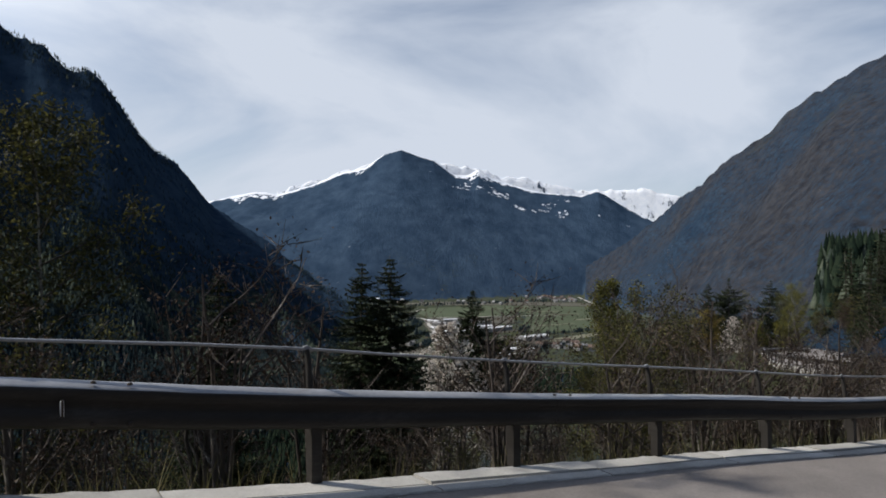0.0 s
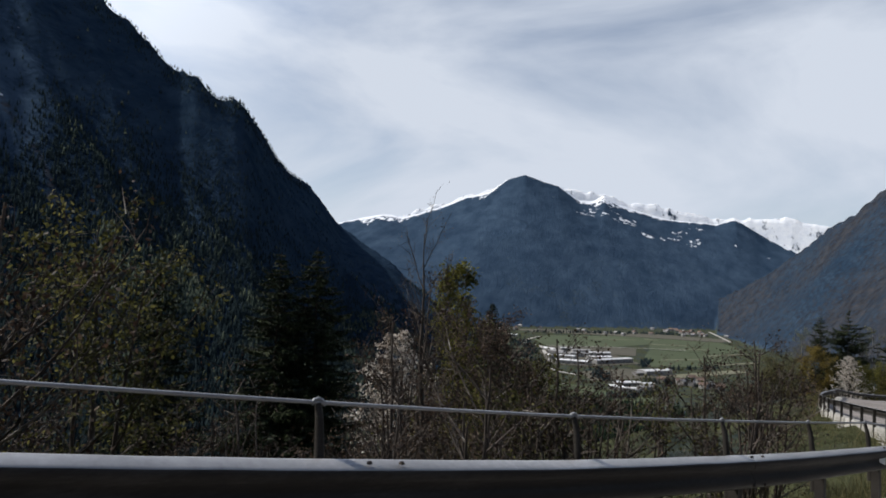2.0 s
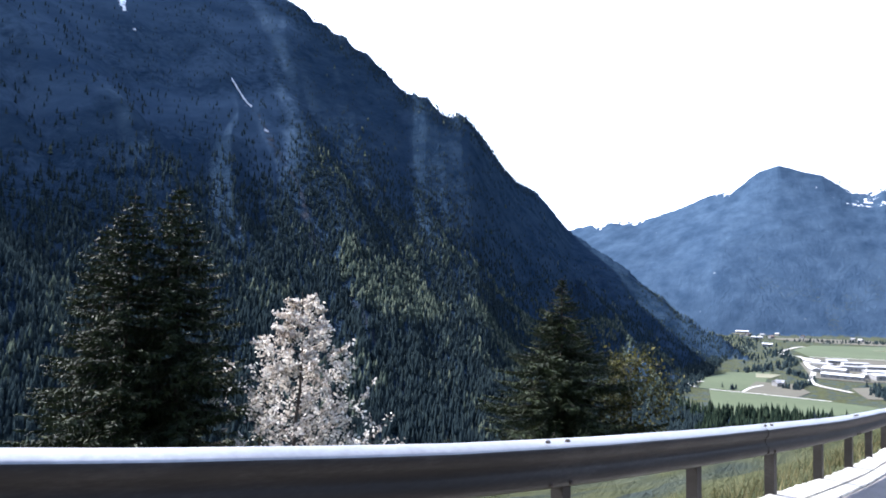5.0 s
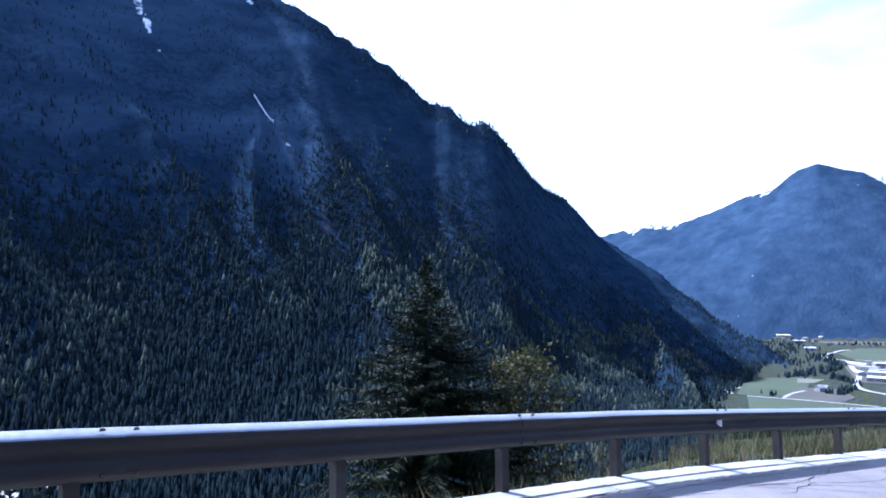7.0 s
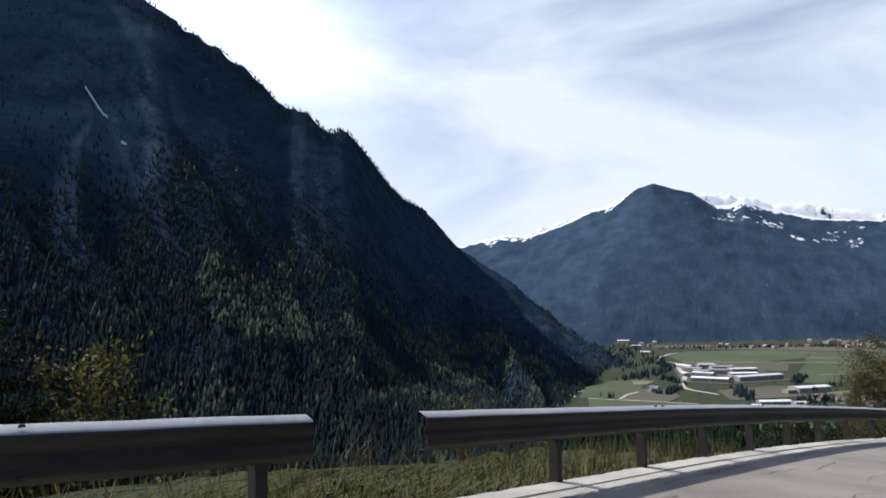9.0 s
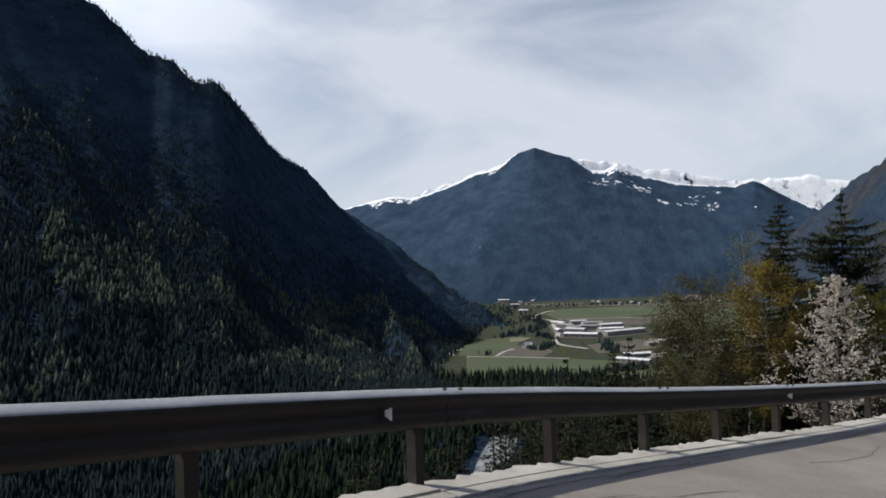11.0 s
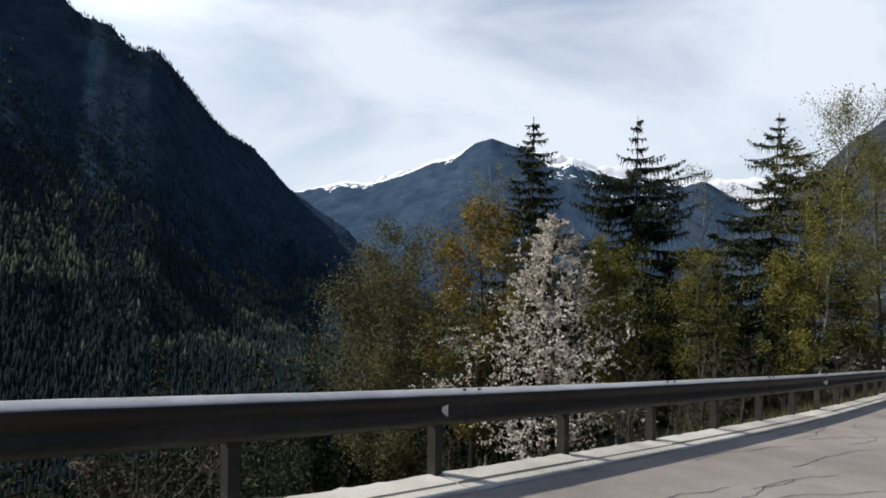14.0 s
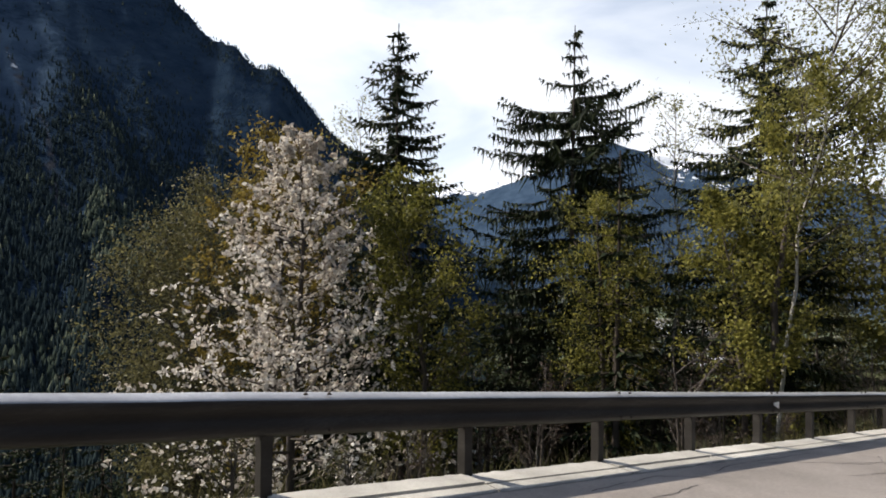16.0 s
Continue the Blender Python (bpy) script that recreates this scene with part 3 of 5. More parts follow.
# the blue in both wood tones is painted haze, strongest on the far mountains
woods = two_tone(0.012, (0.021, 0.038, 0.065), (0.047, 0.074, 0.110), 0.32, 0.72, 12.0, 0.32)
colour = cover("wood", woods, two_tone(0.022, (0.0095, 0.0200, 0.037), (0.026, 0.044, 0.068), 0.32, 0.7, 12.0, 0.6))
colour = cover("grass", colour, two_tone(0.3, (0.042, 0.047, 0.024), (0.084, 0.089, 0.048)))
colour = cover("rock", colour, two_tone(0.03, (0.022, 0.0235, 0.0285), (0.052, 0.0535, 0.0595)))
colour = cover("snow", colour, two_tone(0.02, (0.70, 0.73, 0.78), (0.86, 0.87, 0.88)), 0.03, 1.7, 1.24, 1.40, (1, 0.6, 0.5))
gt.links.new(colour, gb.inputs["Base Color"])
rough_noise = node(gt, "ShaderNodeTexNoise", Scale=0.06, Detail=10.0, Roughness=0.7)
along_view = node(gt, "ShaderNodeMapping", Scale=(1.0, 0.32, 0.8))
gt.links.new(place.outputs["Position"], along_view.inputs["Vector"])
gt.links.new(along_view.outputs["Vector"], rough_noise.inputs["Vector"])
relief = node(gt, "ShaderNodeBump", Strength=0.8, Distance=9.0)
gt.links.new(rough_noise.outputs["Fac"], relief.inputs["Height"])
gt.links.new(relief.outputs["Normal"], gb.inputs["Normal"])

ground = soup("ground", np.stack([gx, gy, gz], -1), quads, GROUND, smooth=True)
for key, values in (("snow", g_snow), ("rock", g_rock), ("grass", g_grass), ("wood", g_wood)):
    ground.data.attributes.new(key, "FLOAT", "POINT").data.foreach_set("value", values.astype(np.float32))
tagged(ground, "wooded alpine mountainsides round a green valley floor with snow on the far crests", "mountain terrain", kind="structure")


def height_at(x, y):
    return float(ground_height(np.array([x], float), np.array([y], float))[0][0])


# ---- road ----
def kerb_lift(s):
    """How far the kerb and road stand above the rail's line."""
    s = np.asarray(s, float)
    return 0.05 + 0.05 * np.exp(-((s - 60.0) / 4.0) ** 2) + 0.08 * np.exp(-((s - 171.0) / 4.0) ** 2)


S0, S1 = 2.0, 272.0
stations = np.arange(S0, S1, 1.0)
P, D, N = rail.axes(stations)
P[:, 2] += kerb_lift(stations)
lanes = np.array([-0.45, -1.6, -3.0, -4.8, -6.4, -8.0, -9.2])
rows = []
for off in lanes:
    crown = -0.032 - 0.012 * (abs(off + 4.4) - 4.0)
    rows.append(P + (N * off + np.array([0, 0, 1.0]) * crown) * build_scale(stations)[:, None])
rows.append(P + N * -9.2 * build_scale(stations)[:, None] + np.array([0, 0, -0.9]))
rows.insert(0, P + N * -0.45 * build_scale(stations)[:, None] + np.array([0, 0, -0.9]))
verts = np.concatenate(rows)
n = len(stations)
faces = [(k * n + a, k * n + a + 1, (k + 1) * n + a + 1, (k + 1) * n + a) for k in range(len(rows) - 1) for a in range(n - 1)]
road = mesh_object("road", verts, faces, ASPHALT, smooth=False)
tagged(road, "worn pale grey asphalt mountain road with fine cracks", "road", kind="structure")

# fine cracks in the asphalt, as thin dark bitumen lines a hair above it
CRACK = surface("bitumen_crack", [(0.0, (0.02, 0.02, 0.02)), (1.0, (0.06, 0.058, 0.055))], 4.0, rough=0.9)
rng = random.Random(5)


def road_point(s, off, lift=0.004):
    p, d, n = rail.axes(np.array([s]))
    k = float(build_scale(s))
    return p[0] + n[0] * off * k + np.array([0, 0, float(kerb_lift(s)) + (-0.032 - 0.012 * (abs(off + 4.4) - 4.0)) * k + lift])


cv, cf = [], []
for _ in range(200):
    s, off = rng.uniform(60, 215), -rng.choice([0.75, 0.9, 1.3, 2.0, 2.8, 3.6]) + rng.uniform(-0.3, 0.3)
    heading, last = rng.uniform(-0.12, 0.12), None
    for k in range(rng.randint(10, 34)):
        w = 0.003 + 0.005 * rng.random()
        a, b = road_point(s, off - w), road_point(s, off + w)
        cv += [a, b]
        if last is not None:
            cf.append((last, last + 1, last + 3, last + 2))
        last = len(cv) - 2
        s += 0.14
        off = min(-0.6, off + 0.14 * heading + rng.uniform(-0.035, 0.035))
        heading = max(-0.5, min(0.5, heading + rng.uniform(-0.12, 0.12)))
tagged(mesh_object("road_cracks", cv, cf, CRACK), "fine dark cracks across the grey asphalt", "crack", kind="stuff")

# ---- kerb ----
POST = 2.135
S_REF = 189.06                                           # a post that carries a reflector
S_GAP0, S_GAP1 = 132.28, 133.50
S_WALL0, S_WALL1 = rail.length_at(22.6, 30.6), rail.length_at(28.6, 53.5)
S_HAND = 77.45


def box_strip(s_from, s_to, profile, count, raised=False):
    """A solid strip along the rail: profile is a ring of (offset, height)."""
    along = np.linspace(s_from, s_to, count)
    p, d, n = rail.axes(along)
    if raised:
        p[:, 2] += kerb_lift(along)
    ring = len(profile)
    k = build_scale(along)[:, None]
    v = np.stack([p + n * o * k + np.array([0, 0, 1.0]) * h * k for o, h in profile], 1).reshape(-1, 3)
    f = [(a * ring + k, a * ring + (k + 1) % ring, (a + 1) * ring + (k + 1) % ring, (a + 1) * ring + k) for a in range(count - 1) for k in range(ring)]
    return v, f + [tuple(range(ring))[::-1], tuple((count - 1) * ring + k for k in range(ring))]


kerb = thing("kerb", "pale weathered concrete kerb in long stones along the road edge", "kerb")
kerb["kind"] = "structure"
rng = random.Random(9)
s = S_REF - POST * math.floor((S_REF - S0) / POST)
while s < S1 - 3:
    rise, lip = rng.uniform(-0.010, 0.010), rng.uniform(-0.006, 0.006)
    v, f = box_strip(s + 0.012, s + POST - 0.012, [(-0.47 + lip, -0.35), (-0.47 + lip, -0.024), (-0.455 + lip, -0.012), (-0.312, -0.008), (-0.300, -0.050), (-0.284, rise), (-0.14, rise), (-0.02, rise), (0.0, -0.03 + rise), (0.03, -0.45)], 22, True)
    _, _, side = rail.axes(np.linspace(s + 0.012, s + POST - 0.012, 22))
    broken = 1.7 if 150 < s < 182 else 0.4
    for c in range(22):                                   # the outer edge is rough and broken
        chip = rng.gauss(0, 0.026) * broken
        for m, share in ((6, 0.4), (7, 1.0), (8, 1.0)):
            v[c * 10 + m] += side[c] * (chip * share ) + np.array([0, 0, rng.gauss(-0.003, 0.003) * broken])
        for m in (0, 1, 2):
            v[c * 10 + m] += side[c] * rng.gauss(0, 0.006)
    mesh_object("kerb_stone", v, f, CONCRETE, kerb)
    s += POST

v, f = box_strip(S_WALL0, S_WALL1, [(0.0, -0.46), (0.15, -0.46), (0.75, -7.5), (0.0, -7.5)], 30)
tagged(mesh_object("retaining_wall", v, f, CONCRETE), "pale concrete retaining wall under the road's outer bend", "retaining wall", kind="structure")

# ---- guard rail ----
ZINC_FACES = 4       # the first strips of the profile: the upper flange, coloured as sunlit
PROFILE = [(0.004, 0.778), (-0.004, 0.786), (-0.020, 0.784), (-0.088, 0.757), (-0.104, 0.744), (-0.110, 0.724), (-0.110, 0.690), (-0.088, 0.660), (-0.070, 0.628), (-0.088, 0.596),
           (-0.110, 0.566), (-0.110, 0.530), (-0.104, 0.510), (-0.086, 0.492), (-0.040, 0.470), (-0.018, 0.472)]
RING = PROFILE + [(o + 0.008, h - 0.006 if k < 5 else h + (0.006 if k > 10 else 0)) for k, (o, h) in reversed(list(enumerate(PROFILE)))]


def post_mesh():
    bm = bmesh.new()
    out = [(-0.045, 0.0), (0.045, 0.0), (0.045, 0.10), (0.015, 0.10), (0.015, 0.094), (0.039, 0.094), (0.039, 0.006), (-0.039, 0.006), (-0.039, 0.094), (-0.015, 0.094), (-0.015, 0.10), (-0.045, 0.10)]
    low = [bm.verts.new((x, y, -0.5)) for x, y in out]
    top = [bm.verts.new((x, y, 0.74)) for x, y in out]
    for k in range(len(out)):
        bm.faces.new((low[k], low[(k + 1) % len(out)], top[(k + 1) % len(out)], top[k]))
    bm.faces.new(top)
    me = bpy.data.meshes.new("post")
    bm.to_mesh(me)
    bm.free()
    me.materials.append(STEEL)
    return me


def bolt_mesh():
    bm = bmesh.new()
    bmesh.ops.create_cone(bm, cap_ends=True, segments=8, radius1=0.020, radius2=0.013, depth=0.016)
    me = bpy.data.meshes.new("bolt")
    bm.to_mesh(me)
    bm.free()
    me.materials.append(RUST)
    return me


def reflector_mesh(name, x0, x1, scale, material):
    bm = bmesh.new()
    # a dark wedge-shaped holder with a white reflecting face let into each side
    out = [(0.0, -0.022), (0.0, 0.026), (-0.080, 0.060), (-0.086, 0.056), (-0.086, -0.052), (-0.080, -0.056)]
    a = [bm.verts.new((x0, -0.045 + (y + 0.045) * scale, z * scale)) for y, z in out]
    b = [bm.verts.new((x1, -0.045 + (y + 0.045) * scale, z * scale)) for y, z in out]
    bm.faces.new(a), bm.faces.new(b[::-1])
    for k in range(6):
        bm.faces.new((a[k], b[k], b[(k + 1) % 6], a[(k + 1) % 6]))
    me = bpy.data.meshes.new(name)
    bm.to_mesh(me)
    bm.free()
    me.materials.append(material)
    return me


POST_ME, BOLT_ME = post_mesh(), bolt_mesh()
HOLDER_ME, PLATE_ME = reflector_mesh("reflector", -0.006, 0.006, 1.0, RUST), reflector_mesh("reflecting_plate", -0.010, 0.010, 0.84, REFLECTOR)


def stand(name, me, s, off, up, parent, tilt=0.0):
    p, d, n = (q[0] for q in rail.axes(np.array([s])))
    ob = new(name, me)
    ob.parent = parent
    x = Vector((d[0], d[1], 0)).normalized()
    y = Vector(n)
    m = Matrix((x, y, x.cross(y))).transposed().to_4x4()
    k = float(build_scale(s))
    m.translation = Vector(p + n * off * k) + Vector((0, 0, up * k))
    ob.matrix_basis = m @ pose(0, 0, 0, tilt, 0, 0) @ Matrix.Diagonal((k, k, k, 1))
    return ob


def guard_rail(s_from, s_to, phases, joints, label):
    ob = thing("guard_rail", label, "guard rail", "roadside guard rails")
    cuts = [s_from] + [q for q in sorted(joints) if s_from + 0.6 < q < s_to - 0.6] + [s_to]
    rng = random.Random(int(s_from * 10))
    for a, b in zip(cuts, cuts[1:]):
        v, f = box_strip(a, b + (0.12 if b < s_to else 0), [(o - (0.003 if len(ob.children) % 2 else 0), h) for o, h in RING], 14)
        dz = [rng.gauss(0, 0.0012) for _ in range(14)]
        dn = [rng.gauss(0, 0.0015) for _ in range(14)]
        _, _, nn = rail.axes(np.linspace(a, b, 14))
        for c in range(14):
            v[c * len(RING):(c + 1) * len(RING)] += np.array([0, 0, dz[c]]) + nn[c] * dn[c]
        rim = len(RING)                                    # the cut ends keep their own corners
        f = f[:-2] + [tuple(range(14 * rim, 15 * rim))[::-1], tuple(range(15 * rim, 16 * rim))]
        v = np.concatenate([v, v[:rim], v[13 * rim:14 * rim]])
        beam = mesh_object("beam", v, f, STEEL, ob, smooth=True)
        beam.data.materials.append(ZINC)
        # the upper flange takes the sunlit tone, the face keeps the shaded one
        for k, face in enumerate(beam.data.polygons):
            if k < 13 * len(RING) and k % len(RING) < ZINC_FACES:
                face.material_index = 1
        if b < s_to:
            for q in (b - 0.02, b + 0.20):
                stand("bolt", BOLT_ME, q, -0.085, 0.787, beam)
                stand("bolt", BOLT_ME, q, -0.118, 0.52, beam, 90)
    for lo, hi, first, pitch in phases:
        k = math.ceil((lo + 0.25 - first) / pitch)
        while first + k * pitch < hi - 0.2:
            stand("post", POST_ME, first + k * pitch, -0.06, 0.0, ob)
            k += 1
    for q in REFLECTORS:
        if s_from < q < s_to:
            holder = stand("reflector", HOLDER_ME, q, -0.10, 0.625, ob)
            tagged(holder, "dark wedge-shaped reflector holder")
            plate = new("reflecting_plate", PLATE_ME)
            plate.parent = holder
            tagged(plate, "white reflecting plate")
    return ob


PITCH0 = 2.165
REFLECTORS = (49.7, 62.15, 75.08, 83.05, 104.7, 117.25, 129.7, 154.45, 163.7, 175.75, 189.05, 202.0, 215.05)     # lengths along the line
guard_rail(S0, S_GAP0, [(S0, S_HAND + 0.4, S_HAND, PITCH0), (S_HAND + 1.0, S_GAP0, 129.75, 2.115)], [75.4 - 4.25 * k for k in range(18)] + [79.3 + 4.05 * k for k in range(5)] + [100.25 + 4.27 * k for k in range(8)], "galvanised steel W-beam guard rail on posts with small white reflectors")
guard_rail(S_GAP1, S1, [(S_GAP1, S1, S_REF, POST)], [189.4 + 4.27 * k for k in range(-13, 19)], "galvanised steel W-beam guard rail with a rounded end, lining the road")

# ---- handrail above the first guard rail ----


def tube(path, radius, sides=8, taper=None):
    """Verts and quads of a round bar along a path."""
    p = np.asarray(path, float)
    t = np.gradient(p, axis=0)
    t /= np.linalg.norm(t, axis=1, keepdims=True) + 1e-9
    ref = np.where(np.abs(t[:, 2:3]) > 0.9, np.array([[1.0, 0, 0]]), np.array([[0, 0, 1.0]]))
    a = np.cross(t, ref)
    a /= np.linalg.norm(a, axis=1, keepdims=True) + 1e-9
    b = np.cross(t, a)
    r = np.full(len(p), radius) if taper is None else np.linspace(radius, taper, len(p))
    ang = np.linspace(0, 2 * np.pi, sides, endpoint=False)
    v = p[:, None] + r[:, None, None] * (np.cos(ang)[None, :, None] * a[:, None] + np.sin(ang)[None, :, None] * b[:, None])
    i, k = np.meshgrid(np.arange(len(p) - 1), np.arange(sides), indexing="ij")
    kn = (k + 1) % sides
    f = np.stack([i * sides + k, i * sides + kn, (i + 1) * sides + kn, (i + 1) * sides + k], -1).reshape(-1, 4)
    return v.reshape(-1, 3), f


def handrail_sag(s):
    s = np.asarray(s, float)
    return 0.10 * np.clip((s - S_HAND + 2.0) / 2.0, 0, 1.2) + 0.055 * np.clip(51.0 - s, 0, 4)


handrail = thing("handrail", "thin galvanised pipe handrail on steel uprights behind the guard rail", "handrail")
ss = np.linspace(S0, S_HAND + 0.35, 90)
p, d, n = rail.axes(ss)
bar = p + n * 0.13 + np.array([0, 0, 1.0]) * (1.09 - handrail_sag(ss))[:, None]
end = bar[-1]
ahead = d[-1]
turn = np.linspace(0.12, 3.0, 16)
loop = [end + ahead * (0.17 + 0.21 * math.sin(a)) + np.array([0, 0, -0.22 + 0.22 * math.cos(a)]) for a in turn]
v, f = tube(np.vstack([bar, loop]), 0.0125)
soup("pipe", v, f, ZINC, handrail, smooth=True)
k = 0
while S_HAND - k * PITCH0 > S0 + 0.5:
    p, d, n = (q[0] for q in rail.axes(np.array([S_HAND - k * PITCH0])))
    up = np.array([0, 0, 1.0])
    p = p - up * float(handrail_sag(S_HAND - k * PITCH0))
    path = [p + n * 0.06 + up * 0.3, p + n * 0.07 + up * 0.7, p + n * 0.10 + up * 0.97, p + n * 0.13 + up * 1.085]
    v, f = tube(path, 0.038, 6, 0.022)
    upright = soup("upright", v, f, STEEL, handrail)
    v, f = tube([p + n * 0.13 + up * h + d * a for h, a in ((1.075, -0.045), (1.105, -0.025), (1.112, 0.0), (1.105, 0.025), (1.075, 0.045))], 0.012, 6)
    soup("clip", v, f, ZINC, upright)
    k += 1


# ---- trees: builders ----
def stack(parts):
    """Join lists of (verts, faces) into one."""
    vs, fs, k = [], [], 0
    for v, f in parts:
        vs.append(v)
        fs.append(f + k)
        k += len(v)
    return np.concatenate(vs), np.concatenate(fs)


def unit(v):
    return v / (np.linalg.norm(v, axis=-1, keepdims=True) + 1e-9)


def blades(base, tip, width, rng):
    """Slim triangles from base to tip."""
    d = unit(tip - base)
    side = unit(np.cross(d, rng.normal(size=d.shape))) * (np.asarray(width)[:, None] if np.ndim(width) else width)
    v = np.stack([base - side, base + side, tip], 1).reshape(-1, 3)
    return v, np.arange(len(v)).reshape(-1, 3)


def leaves(at, size, rng):
    """Small four-cornered leaves, tilted at random."""
    n = len(at)
    a = unit(rng.normal(size=(n, 3)))
    b = unit(np.cross(a, rng.normal(size=(n, 3))))
    s = size * rng.uniform(0.6, 1.3, (n, 1))
    v = np.stack([at - a * s, at + b * s * 0.55, at + a * s, at - b * s * 0.55], 1).reshape(-1, 3)
    return v, np.arange(len(v)).reshape(-1, 4)


def spruce(name, height, radius, seed, label, low=0.06, gap=0.42, group="", needles=None, sparse=1.0, hang=1.0, spire=0.8, shoulder=0.9, full=None, coarse=1.0):
    rng = np.random.default_rng(seed)
    ob = thing(name, label, "tree", group)
    lean = rng.normal(0, 0.012, 2)
    zs = np.linspace(-1.0, height, 14)
    line = np.stack([lean[0] * zs, lean[1] * zs, zs], -1)
    wood = tube(line, radius * 0.03 + 0.07, 8, 0.02)
    base, tip, wid, spines = [], [], [], []
    z = height * low
    while z < height - 0.15:
        u = z / height
        reach = np.interp(height - z, [0, spire, spire + 0.9, full or height * 0.85, height], [0.2, 0.55 + 0.1 * spire, shoulder, radius, radius * 0.85])
        for k in range(int((7 if u < 0.8 else 6) * sparse) + 1):
            if rng.random() > 0.93:
                continue
            az = rng.uniform(0, 2 * np.pi)
            length = max(0.22, reach * rng.uniform(0.62, 1.12))
            out = np.array([np.cos(az), np.sin(az), 0])
            rise = 0.30 * (u - 0.45) + rng.normal(0, 0.07)
            n = max(3, int(length / (0.20 * coarse)))
            t = np.linspace(0.06, 1, n)
            p = np.array([lean[0] * z, lean[1] * z, z]) + out * (length * t)[:, None] + np.array([0, 0, 1.0]) * (length * (rise * t - 0.34 * t + 0.26 * t ** 2.4))[:, None]
            spines.append(p[::max(1, n // 4)] if n > 7 else p)
            ahead = unit(np.gradient(p, axis=0))
            across = np.cross(ahead, [0, 0, 1.0])
            taper = (0.30 + 0.75 * np.sin(np.pi * np.clip(t * 0.9 + 0.08, 0, 1))) * (0.45 + 0.12 * length)
            for sgn in (-1, 1, -1, 1):
                d = ahead * rng.uniform(0.3, 0.8, (n, 1)) + across * sgn * rng.uniform(0.45, 1.0, (n, 1)) + np.array([0, 0, 1.0]) * rng.uniform(-0.75, 0.1, (n, 1)) * hang
                base.append(p), tip.append(p + unit(d) * (taper * rng.uniform(0.45, 0.85, n))[:, None]), wid.append((np.full(n, 0.05) + 0.03 * rng.random(n)) * coarse)
            d = np.array([0, 0, -1.0]) + rng.normal(0, 0.25, (n, 3))
            base.append(p), tip.append(p + unit(d) * (hang * taper * rng.uniform(0.35, 0.95, n))[:, None]), wid.append(np.full(n, 0.05))
        z += gap * rng.uniform(0.75, 1.25) * (0.95 + 0.15 * (1 - u))
    v, f = blades(np.concatenate(base), np.concatenate(tip), np.concatenate(wid), rng)
    soup("crown", v, f, needles or NEEDLES, ob)
    v, f = stack([wood] + [tube(q[[0, len(q) // 2, -1]], 0.022, 3, 0.006) for q in spines if len(q) > 2])
    soup("trunk", v, f, BARK_DARK, ob)
    return ob


